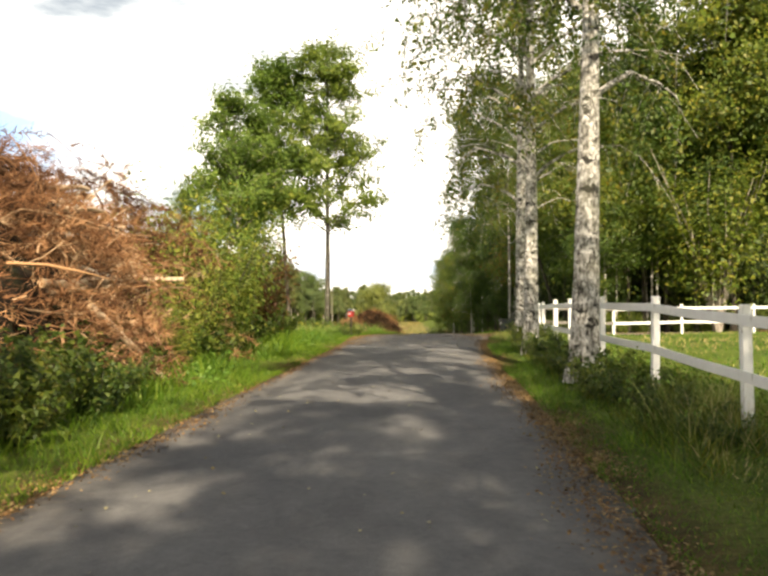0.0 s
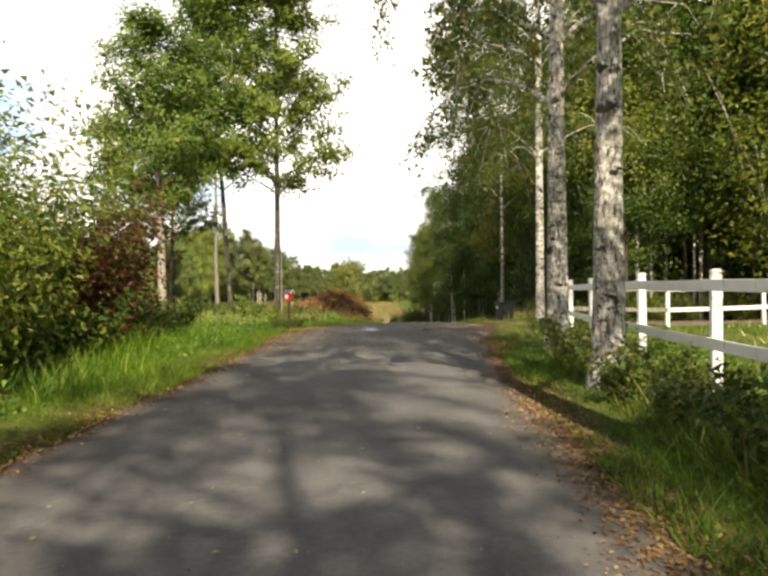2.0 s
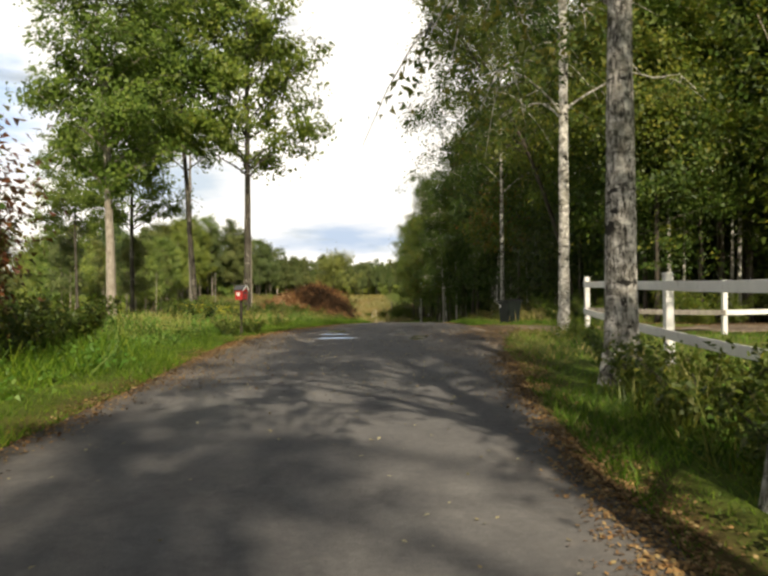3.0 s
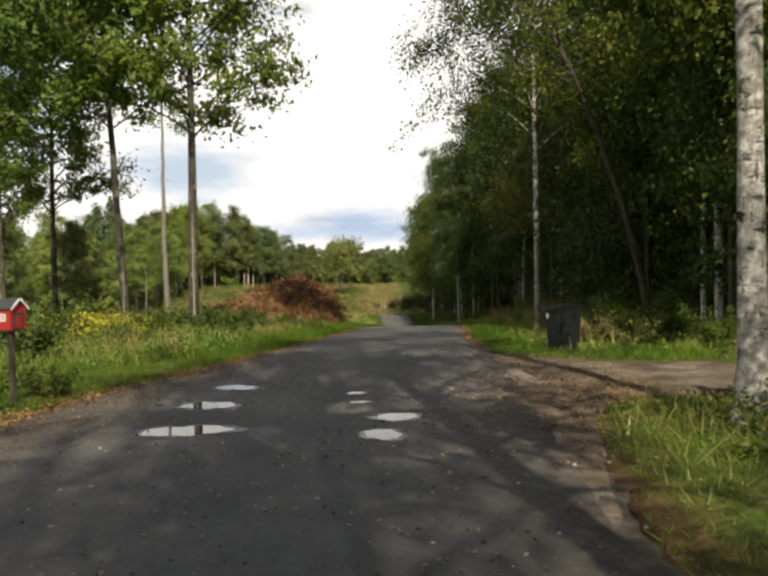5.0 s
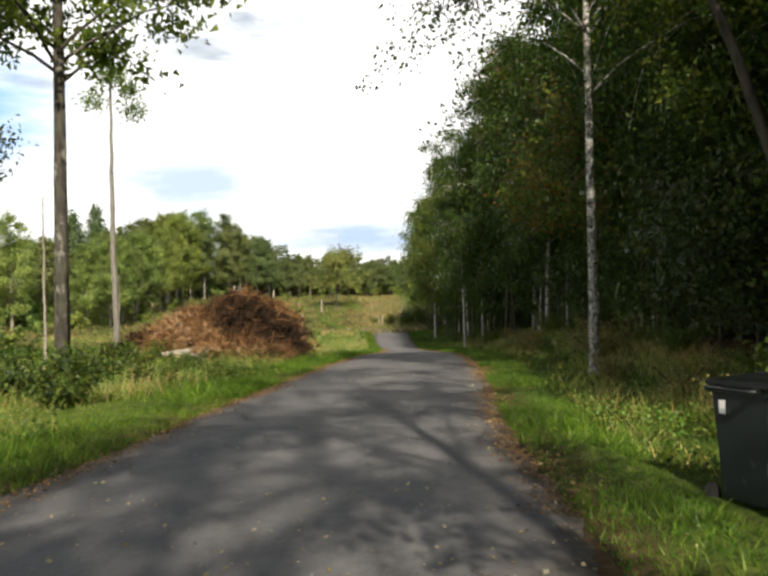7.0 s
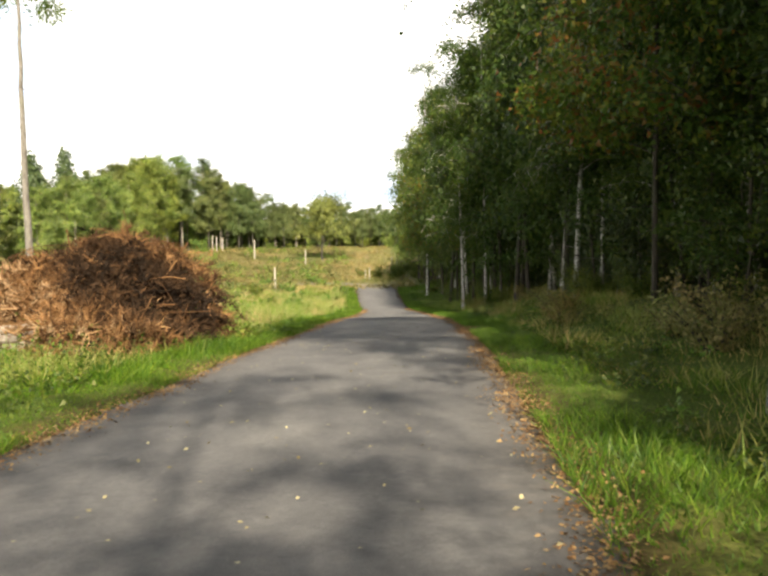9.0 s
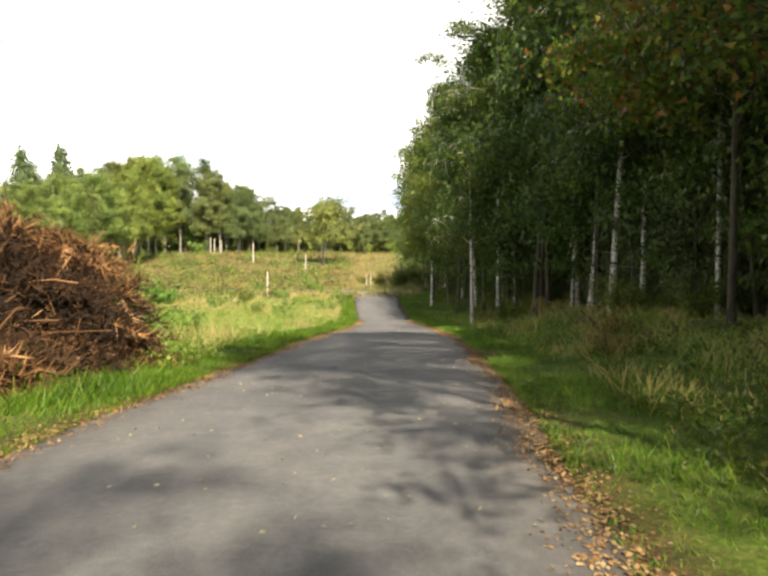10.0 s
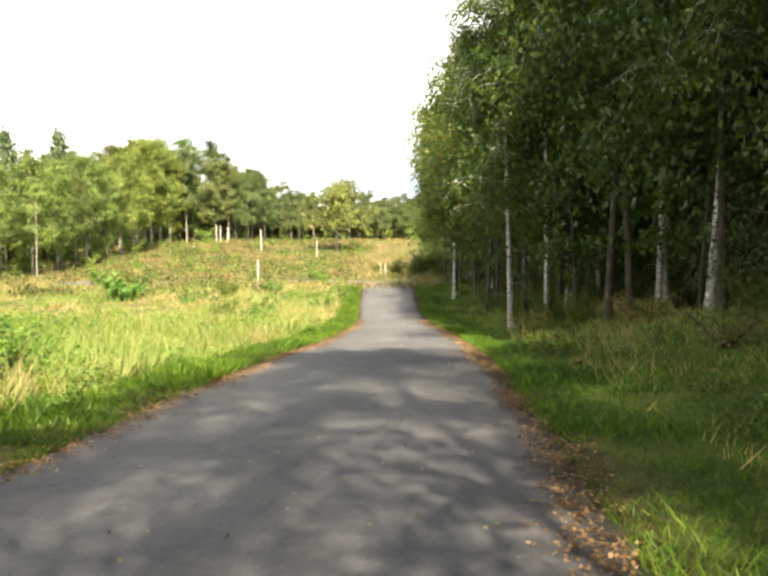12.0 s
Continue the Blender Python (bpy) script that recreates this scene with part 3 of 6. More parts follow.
# the lane turns away beyond the dip
def make_bend():
    u = np.linspace(0, 1, 40)
    turn = u * np.pi / 2 * 0.93
    cx, cy = 6.0 - 8.0 * (1 - np.cos(turn)), 132.5 + 7.0 * np.sin(turn)
    more = np.linspace(1, 26, 14)
    cx, cy = np.concatenate([cx, cx[-1] - more]), np.concatenate([cy, cy[-1] + 0.06 * more])
    d = np.stack([np.gradient(cx), np.gradient(cy)], 1)
    d /= np.linalg.norm(d, axis=1, keepdims=True)
    w = np.linspace(-1, 1, 7)
    X, Y = cx[:, None] + d[:, 1:] * w * 1.75, cy[:, None] - d[:, :1] * w * 1.75
    Z = land(X, Y) + 0.10 * (1 - w ** 4) - 0.02
    n = len(w)
    q = (np.arange(len(cx) - 1)[:, None] * n + np.arange(n - 1)[None, :]).ravel()
    ob = sheet("road", np.stack([X, Y, Z], -1).reshape(-1, 3), np.stack([q, q + 1, q + n + 1, q + n], 1).ravel(), 4, GRAVEL_LANE, smooth=True)
    tagged(ob, "pale gravelly bend of the lane", "road", kind="structure")


make_bend()


# gravel driveway: it widens where it meets the lane
def make_driveway():
    xs = np.concatenate([np.arange(3.2, 9, 0.3), np.arange(9, 60, 2.0)])
    near, far = drive_near(xs), drive_far(xs)
    us = np.linspace(0, 1, 15)
    Y = near[:, None] + (far - near)[:, None] * us
    X = np.repeat(xs[:, None], len(us), 1)
    rut = -0.035 * np.exp(-((us - 0.3) / 0.06) ** 2) - 0.035 * np.exp(-((us - 0.72) / 0.06) ** 2)
    edge = road_right(Y)
    Z = land_z(Y) + 0.012 + rut * ease(X, 4.5, 6.5) + 0.05 * ease(X - edge, 0.2, 0.9) - 0.05 * ease(edge - X, 0.1, 0.5)
    Z[:, 0] -= 0.09
    Z[:, -1] -= 0.09
    n = len(us)
    q = (np.arange(len(xs) - 1)[:, None] * n + np.arange(n - 1)[None, :]).ravel()
    ob = sheet("driveway", np.stack([X, Y, Z], -1).reshape(-1, 3), np.stack([q, q + n, q + n + 1, q + 1], 1).ravel(), 4, GRAVEL, smooth=True)
    tagged(ob, "brown gravel driveway with two worn wheel ruts", "driveway", kind="structure")


make_driveway()


# ---- trees ----
def make_tree(name, seed, height, radius, crown_base, crown_r, leaves, leaf_size, bark, leaf, label, category="tree", limbs=26, sag=0.0,
              sway=0.25, top_round=1.0, cluster=0.75, sides=10, low_twigs=0, trunk_label="", corners=3, bare=0, lift=0.0, taper=0.8, bow=0.0):
    """A tapered trunk with limbs and twigs, and a crown of single leaves in loose clumps with gaps."""
    rng = np.random.default_rng(seed)
    root = empty(name, (0, 0, 0), label, category)
    k = 26
    t = np.linspace(0, 1, k)
    bend = rng.normal(0, sway, 2)
    wob = np.cumsum(rng.normal(0, sway * 0.06, (k, 2)), 0)
    spine = np.stack([(bend[0] + bow) * t * t + wob[:, 0] * t, bend[1] * t * t + wob[:, 1] * t, t * height * 0.97 - 0.15], 1)
    r = radius * (1 - t) ** taper * 0.88 + 0.012
    r = r + radius * 0.45 * np.exp(-t * height / 0.35)
    v, q = tubes(spine[None], r[None], sides)
    vv = v.reshape(k, sides, 3)
    lump = 1 + 0.10 * np.sin(np.arange(sides) * 2 * np.pi / sides * 3 + rng.uniform(0, 6))[None, :] * np.exp(-t * height / 1.2)[:, None] + rng.normal(0, 0.025, (k, sides))
    vv = spine[:, None] + (vv - spine[:, None]) * lump[..., None]
    verts, loops, count = [vv.reshape(-1, 3)], [q], k * sides
    # limbs
    lt = np.sort(rng.uniform(0, 1, limbs)) ** 0.9
    h0 = crown_base + (height * 0.94 - crown_base) * lt
    az = np.arange(limbs) * 2.4 + rng.normal(0, 0.5, limbs)
    shape = np.sqrt(np.clip(1 - np.abs(2 * lt - 0.75) ** 2.2 / 1.6, 0.05, 1)) * (1 - 0.35 * lt * top_round)
    length = crown_r * shape * rng.uniform(0.75, 1.15, limbs)
    start = np.stack([np.interp(h0, spine[:, 2], spine[:, i]) for i in range(3)], 1)
    rise = 0.55 + lift - 0.1 * rng.uniform(0, 1, limbs) + 0.35 * lt
    s = np.linspace(0, 1, 7)[None, :, None]
    out = np.stack([np.cos(az), np.sin(az), rise], 1)[:, None] * length[:, None, None]
    drop = np.array([0, 0, -1.0]) * (sag + 0.25) * length[:, None, None] * s ** 2.2
    limb = start[:, None] + out * s + drop
    limb += rng.normal(0, 0.03, limb.shape) * length[:, None, None] * s
    lr = (radius * 0.25 * (1 - 0.55 * lt))[:, None] * (1 - 0.88 * s[..., 0]) * np.ones((limbs, 7))
    v, q = tubes(limb, np.maximum(lr, 0.008), 5)
    verts.append(v)
    loops.append(q + count)
    count += len(v)
    # twigs
    per = 7
    src = np.repeat(np.arange(limbs), per)
    along = rng.uniform(0.3, 1.0, len(src))
    at = np.stack([[np.interp(a, s[0, :, 0], limb[i, :, c]) for c in range(3)] for i, a in zip(src, along)])
    tw = rng.normal(0, 1, (len(src), 3)) * [1, 1, 0.6] + [0, 0, 0.25 - sag]
    tw /= np.linalg.norm(tw, axis=1, keepdims=True)
    tl = crown_r * rng.uniform(0.18, 0.42, len(src))
    ts = np.linspace(0, 1, 4)[None, :, None]
    twig = at[:, None] + tw[:, None] * tl[:, None, None] * ts + np.array([0, 0, -1.0]) * sag * tl[:, None, None] * ts ** 2 * 1.2
    v, q = tubes(twig, np.maximum(0.018 * (1 - 0.75 * ts[..., 0]) * np.ones((len(src), 4)), 0.005), 3)
    verts.append(v)
    loops.append(q + count)
    count += len(v)
    if bare:
        hb = rng.uniform(1.2, crown_base + 2.0, bare)
        turn = rng.uniform(0, 2 * np.pi, bare)
        st = np.stack([np.interp(hb, spine[:, 2], spine[:, i]) for i in range(3)], 1)
        ls = (0.2 + 0.9 * rng.uniform(0, 1, bare) ** 2)[:, None, None]
        w = np.linspace(0, 1, 5)[None, :, None]
        spur = st[:, None] + np.stack([np.cos(turn), np.sin(turn), rng.uniform(-0.1, 0.5, bare)], 1)[:, None] * ls * w + np.array([0, 0, -0.35]) * ls * w ** 2 + rng.normal(0, 0.03, (bare, 5, 3)) * w
        v, q = tubes(spur, np.maximum(0.010 * (1 - 0.8 * w[..., 0]) * np.ones((bare, 5)), 0.004), 4)
        verts.append(v)
        loops.append(q + count)
    trunk = sheet("trunk", np.concatenate(verts), np.concatenate(loops), 4, bark, root, trunk_label, smooth=True)
    # leaves round the twigs, thinned where light falls through
    n_c = len(src)
    pick = rng.integers(0, n_c, leaves)
    u = rng.uniform(0.1, 1.05, leaves)
    c = at[pick] + tw[pick] * (tl[pick] * u)[:, None]
    c[:, 2] -= sag * tl[pick] * u * u * 1.2
    c += rng.normal(0, 1, (leaves, 3)) * np.array([1, 1, 0.7]) * cluster * (0.35 + 0.65 * rng.uniform(0, 1, n_c)[pick])[:, None]
    c[:, 2] -= sag * np.abs(rng.normal(0, 0.5, leaves))
    if low_twigs:
        lo = rng.integers(0, leaves, low_twigs)
        c[lo, 2] = c[lo, 2] * 0.35 + 0.5
    c = c[c[:, 2] > (0.3 if low_twigs or sag < 0.45 else crown_base - 0.7)]
    middle = np.array([0, 0, 0.5 * (crown_base + height)])
    v, q = leaf_cards(rng, c, leaf_size, corners=corners, out=(c - middle) * [1, 1, 0.5])
    sheet("crown", v, q, corners, leaf, root)
    return root


def plant(ob, x, y, size=1.0, turn=0.0, label="", group="", lean=0.0, tall=1.0):
    m = pose(*on_land(x, y, -0.05), 0, 0, turn) @ pose(0, 0, 0, lean) @ Matrix.Diagonal((size, size, size * tall, 1))
    made = copy_thing(ob, m)
    made.matrix_basis = m
    return tagged(made, label, group=group)


def settle(ob, x, y, size=1.0, turn=0.0, group="", lean=0.0, roll=0.0):
    """Stands the first tree of a kind at its own place."""
    ob.matrix_basis = pose(*on_land(x, y, -0.05), lean, roll, turn) @ Matrix.Scale(size, 4)
    return tagged(ob, group=group)


# tall open-crowned trees on the left verge
OAKS = "tall trees by the lane"
oak = make_tree("oak_tree", 11, 21.5, 0.205, 7.2, 4.7, 27000, 0.20, OAK_BARK, OAK_LEAF, "tall green oak with a bare lower trunk", limbs=44, cluster=0.44, sway=0.35, lift=0.25)
settle(oak, -4.2, 60.6, 1.05, 20, OAKS)
oak_b = make_tree("oak_tree", 12, 20.5, 0.17, 7.0, 4.6, 24000, 0.20, OAK_BARK, OAK_LEAF, "tall green oak with a slightly leaning trunk", limbs=42, cluster=0.44, sway=0.9, lift=0.25)
settle(oak_b, -7.0, 61.2, 1.04, 0, OAKS, roll=-4)
plant(oak, -11.6, 65.8, 0.76, 200, "green oak with a thin dark trunk", OAKS)
oak_c = make_tree("oak_tree", 13, 19.0, 0.31, 6.6, 4.3, 24000, 0.22, DEAD_BARK, OAK_LEAF, "pale-barked oak with a thick lower trunk", limbs=40, cluster=0.5, sway=0.4, lift=0.2)
settle(oak_c, -9.6, 54.6, 0.86, 300, OAKS)
plant(oak_b, -17.5, 74.0, 0.7, 60, "smaller green oak at the back of the group", OAKS)

# old birches along the fence
ROW = "old birches by the fence"
birch = make_tree("birch_tree", 21, 19.0, 0.30, 5.0, 4.0, 19000, 0.11, BIRCH_OLD, BIRCH_LEAF, "thick old birch with cracked white bark", limbs=40, sag=0.55, cluster=0.13, sides=16, lift=0.4, taper=1.25)
settle(birch, 3.60, 14.8, 1.0, 30, ROW, roll=3.0)
birch_b = make_tree("birch_tree", 22, 18.0, 0.23, 4.4, 3.8, 16000, 0.11, BIRCH_OLD, BIRCH_LEAF, "old birch with dark cracked bark", limbs=40, sag=0.5, cluster=0.13, sides=16, lift=0.4, taper=1.15)
settle(birch_b, 3.9, 21.7, 1.0, 0, ROW, roll=0.6)
plant(birch_b, 4.55, 27.0, 1.0, 170, "thick old birch beside the fence rails", ROW)
birch_c = make_tree("birch_tree", 23, 20.0, 0.135, 4.4, 3.9, 15000, 0.11, BIRCH_YOUNG, BIRCH_LEAF, "slender white birch by the fence end", limbs=38, sag=0.4, cluster=0.24, sides=12, lift=0.3, top_round=0.1)
settle(birch_c, 6.1, 35.5, 1.0, 80, ROW)

# birches further back along the lane, behind the start
for x, y, kind, s in ((3.6, -7.0, birch, 0.9), (2.3, -11.5, birch_b, 1.05), (2.0, -16.0, birch, 1.05), (5.6, -7.5, birch, 0.9), (6.8, -1.5, birch_b, 0.95), (2.7, -1.2, birch_b, 1.2), (-2.9, -5.2, birch_b, 0.75), (-5.6, -16.5, birch_b, 0.95)):
    plant(kind, x, y, s, 50 * s + y * 20, "old birch beside the lane", ROW)

for x, y, s in ((5.4, -12.0, 0.8), (-6.4, -20.0, 0.9)):
    plant(oak_b, x, y, s, x * 40, "green oak beside the lane", OAKS)

# ---- forest on the right ----
WOOD = "forest trees"
wood_a = make_tree("forest_tree", 31, 17.0, 0.12, 3.4, 3.5, 14000, 0.16, FOREST_BARK, EDGE_LEAF, "dark green broadleaf forest tree", limbs=26, cluster=0.6, sides=8, sway=0.7, bare=16)
wood_b = make_tree("forest_tree", 32, 15.0, 0.12, 3.0, 3.0, 12000, 0.16, FOREST_BARK, EDGE_LEAF, "dark green broadleaf forest tree with low branches", limbs=24, cluster=0.6, sides=8, low_twigs=700, bare=16)
wood_f = make_tree("forest_tree", 57, 15.5, 0.11, 2.6, 3.2, 13000, 0.17, FOREST_BARK, LIGHT_LEAF, "light green broadleaf tree at the forest edge", limbs=28, cluster=0.5, sides=8, low_twigs=500, bare=8)
settle(wood_f, 10.4, 121.0, 1.05, 0, "forest trees")
inner_a = make_tree("wood_tree", 39, 16.0, 0.13, 5.0, 4.2, 8000, 0.30, FOREST_BARK, SHADED_FOREST_LEAF, "forest tree far inside the wood with shade-darkened leaves", limbs=18, cluster=0.7, sides=6, bare=16)
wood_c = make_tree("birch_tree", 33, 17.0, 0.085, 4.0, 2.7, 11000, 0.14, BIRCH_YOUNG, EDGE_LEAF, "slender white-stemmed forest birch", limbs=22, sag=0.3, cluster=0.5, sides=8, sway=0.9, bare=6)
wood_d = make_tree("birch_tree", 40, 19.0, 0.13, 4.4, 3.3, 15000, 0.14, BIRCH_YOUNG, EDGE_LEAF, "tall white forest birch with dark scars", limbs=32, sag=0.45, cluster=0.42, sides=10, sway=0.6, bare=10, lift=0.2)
deep_a = make_tree("forest_tree", 34, 16.0, 0.13, 4.6, 3.8, 13000, 0.21, FOREST_BARK, SHADED_FOREST_LEAF, "forest tree deep in the wood with shade-darkened leaves", limbs=18, cluster=0.7, sides=6, bare=16)
front_a = make_tree("edge_tree", 35, 15.5, 0.13, 5.0, 3.4, 21000, 0.16, FOREST_BARK, SUNLIT_FRONT_LEAF, "sunlit broadleaf tree at the forest front", limbs=24, cluster=0.65, sides=8, low_twigs=150, bare=18)
front_b = make_tree("edge_tree", 36, 16.0, 0.12, 5.4, 3.1, 17000, 0.16, BIRCH_YOUNG, SUNLIT_FRONT_LEAF, "pale-stemmed sunlit tree at the forest front", limbs=22, cluster=0.6, sides=8)
autumn = make_tree("oak_tree", 37, 14.0, 0.075, 2.9, 4.3, 16000, 0.14, FOREST_BARK, AUTUMN_LEAF, "oak with yellowing and red leaves at the forest edge", limbs=22, cluster=0.55, sides=8)
rng = np.random.default_rng(5)
settle(front_a, 10.6, 44.0, 0.75, 0, WOOD)
settle(front_b, 12.0, 44.2, 0.75, 0, WOOD)
settle(autumn, 12.9, 73.0, 1.15, 0, WOOD)
plant(autumn, 11.0, 104.5, 0.95, 140, group=WOOD)
settle(wood_a, 11.2, 47.2, 0.7, 0, WOOD)
settle(wood_b, 11.2, 43.2, 0.72, 40, WOOD)
settle(wood_c, 13.3, 53.8, 1.0, 0, WOOD)
plant(wood_c, 10.95, 45.1, 0.8, 10, "thin leaning birch at the forest corner", WOOD, lean=5)
wood_g = make_tree("birch_tree", 58, 18.5, 0.123, 12.5, 1.8, 4500, 0.14, BIRCH_YOUNG, EDGE_LEAF, "thick white birch at the forest corner", limbs=24, sag=0.3, cluster=0.4, sides=10, sway=0.6, bare=8, lift=0.2)
settle(wood_g, 12.06, 49.8, 1.0, 40, WOOD)
settle(wood_d, 15.6, 82.1, 1.0, 0, WOOD)
wood_e = make_tree("birch_tree", 48, 20.0, 0.115, 6.0, 5.6, 44000, 0.12, BIRCH_OLD, EDGE_LEAF, "tall birch with boughs drooping over the lane", limbs=50, sag=0.44, cluster=0.36, sides=10, sway=0.4, lift=0.3, corners=4)
settle(wood_e, 9.04, 58.64, 1.0, 0, WOOD)
leaner = make_tree("forest_tree", 49, 17.0, 0.12, 6.8, 3.0, 22000, 0.10, FOREST_BARK, SUNLIT_FRONT_LEAF, "crooked leaning tree with boughs over the lane", limbs=44, sag=0.3, cluster=0.28, sides=10, sway=0.8, lift=0.2, corners=4, bare=40, bow=-5.5)
settle(leaner, 11.2, 52.5, 1.0, 0, WOOD, roll=-8)
plant(front_a, 12.5, 56.6, 0.82, 200, group=WOOD)
plant(front_a, 14.2, 59.6, 0.95, 300, group=WOOD)
settle(deep_a, 22.0, 60.0, 1.0, 0, WOOD)
settle(inner_a, 36.0, 66.0, 1.0, 0, WOOD)
for x, y, size, tilt in ((13.5, 86.1, 0.95, -4), (12.9, 81.5, 0.85, -5), (14.4, 92.5, 0.8, -3), (14.8, 92.9, 0.75, 4), (10.2, 94.8, 0.7, -9),
                         (18.5, 84.0, 0.9, 3), (17.2, 90.5, 0.85, -2), (19.5, 78.5, 0.9, 2), (16.6, 74.5, 0.8, -3), (21.0, 88.0, 0.9, 1)):
    plant(wood_d, x, y, size, x * 70, group=WOOD, lean=tilt)
for x, y, kind, size in ((11.5, 95.3, wood_c, 0.9), (14.4, 99.7, wood_c, 0.95), (11.4, 102.5, wood_c, 0.95), (13.0, 103.0, wood_c, 0.95), (12.0, 143.0, wood_c, 1.0), (9.9, 116.0, wood_c, 1.0),
                         (14.2, 57.0, wood_a, 1.0), (15.2, 70.5, wood_a, 0.95), (15.5, 76.0, wood_a, 1.0), (12.2, 90.0, wood_a, 0.95), (11.2, 98.0, wood_b, 0.9), (12.3, 97.0, wood_a, 1.0),
                         (10.8, 107.0, wood_b, 1.0), (11.0, 114.0, wood_f, 0.95), (11.2, 128.0, wood_f, 0.9), (10.6, 136.0, wood_f, 1.0),
                         (11.6, 142.0, wood_f, 0.95), (12.5, 150.0, wood_f, 0.9), (16.0, 158.0, wood_f, 0.8)):
    plant(kind, x, y, size * (1.12 if y < 75 else 1.03), rng.uniform(0, 360), group=WOOD, tall=rng.uniform(1.05, 1.25), lean=rng.uniform(-6, 6))
for i in range(300):
    y = rng.uniform(42, 160)
    x = float(forest_edge(y)) + 1.2 + rng.uniform(0, 1) ** 1.3 * 34
    if y < 58 and x < 14:
        continue
    row = x - float(forest_edge(y))
    if i > 262:
        continue
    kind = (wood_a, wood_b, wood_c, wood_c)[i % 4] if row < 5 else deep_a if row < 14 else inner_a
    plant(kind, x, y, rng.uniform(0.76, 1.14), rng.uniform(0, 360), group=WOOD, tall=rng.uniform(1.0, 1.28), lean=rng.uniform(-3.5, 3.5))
thicket = make_tree("young_tree", 38, 9.0, 0.10, 0.8, 3.4, 15000, 0.155, FOREST_BARK, SHADED_FOREST_LEAF, "young tree in the depth of the wood with shade-darkened leaves", limbs=18, cluster=0.9, sides=6)
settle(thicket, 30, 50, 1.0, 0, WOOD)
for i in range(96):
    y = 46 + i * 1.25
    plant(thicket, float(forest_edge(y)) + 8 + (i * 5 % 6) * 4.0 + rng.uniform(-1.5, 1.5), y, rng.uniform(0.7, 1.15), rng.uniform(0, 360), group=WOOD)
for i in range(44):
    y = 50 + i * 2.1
    plant(thicket, float(forest_edge(y)) + rng.uniform(2.0, 7.5), y, rng.uniform(0.4, 0.75), rng.uniform(0, 360), "young tree among the forest trunks with shade-darkened leaves", WOOD)
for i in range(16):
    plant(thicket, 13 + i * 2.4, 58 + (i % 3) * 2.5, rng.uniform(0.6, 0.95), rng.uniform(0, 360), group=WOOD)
sapling = make_tree("young_tree", 50, 6.2, 0.045, 1.3, 1.7, 4200, 0.12, FOREST_BARK, EDGE_LEAF, "young leafy tree below the forest birches", limbs=18, cluster=0.35, sides=6, sway=0.5)
settle(sapling, 13.6, 67.5, 1.0, 0, WOOD)
for i in range(62):
    y = 48 + i * 1.45
    plant(sapling, float(forest_edge(y)) + 0.6 + rng.uniform(0, 1) ** 1.5 * 5.0, y + rng.uniform(-0.6, 0.6), rng.uniform(0.6, 1.25), rng.uniform(0, 360), group=WOOD, lean=rng.uniform(-6, 6))
# the wood's sunny front behind the paddock and driveway
for i in range(34):
    x = 9.5 + i * 0.95 + rng.uniform(-0.4, 0.4)
    plant((front_a, front_b, front_a, wood_b)[i % 4] if x > 15 else (wood_a, wood_b, wood_c)[i % 3], x + 1.5, 43.0 + rng.uniform(0, 4) + 0.05 * x, rng.uniform(0.95, 1.25) * (0.70 if x < 13 else 1.0), rng.uniform(0, 360), group=WOOD, tall=rng.uniform(1.0, 1.2))


# ---- bushes ----
def make_bush(name, seed, height, spread, leaves, leaf_size, leaf, label, stems=16, bark=None, stem=0.022, low=0.12):
    rng = np.random.default_rng(seed)
    root = empty(name, (0, 0, 0), label, "bush")
    az = rng.uniform(0, 2 * np.pi, stems)
    s = np.linspace(0, 1, 6)[None, :, None]
    reach = np.stack([np.cos(az) * spread, np.sin(az) * spread, np.full(stems, height)], 1) * rng.uniform(0.45, 1.0, (stems, 1))
    path = np.stack([np.cos(az), np.sin(az), np.zeros(stems)], 1)[:, None] * 0.12 + reach[:, None] * np.concatenate([s ** 1.4, s ** 1.4, s], 2) + rng.normal(0, 0.04, (stems, 6, 3)) * s * height * 0.4
    path[:, 0, 2] = -0.1
    v, q = tubes(path, np.maximum(stem * (1 - 0.8 * s[..., 0]) * np.ones((stems, 6)), 0.004), 4)
    sheet("branchwork", v, q, 4, bark or FOREST_BARK, root, smooth=True)
    pick = rng.integers(0, stems, leaves)
    u = rng.uniform(low, 1.05, leaves)
    c = np.stack([[np.interp(a, s[0, :, 0], path[i, :, d]) for d in range(3)] for i, a in zip(pick, u)])
    c += rng.normal(0, 1, (leaves, 3)) * np.array([0.16, 0.16, 0.13]) * height * 0.62
    c = c[c[:, 2] > 0.04]
    v, q = leaf_cards(rng, c, leaf_size * 1.2, corners=3, out=c - [0, 0, height * 0.35])
    sheet("foliage", v, q, 3, leaf, root)
    return root


BUSHES = "bushes on the verge"
hazel = make_bush("hazel_bush", 41, 3.9, 1.7, 6000, 0.085, BUSH_LEAF, "tall yellow-green bush beside the brush pile", 20)
settle(hazel, -4.7, 22.6, 0.92, 0, BUSHES)
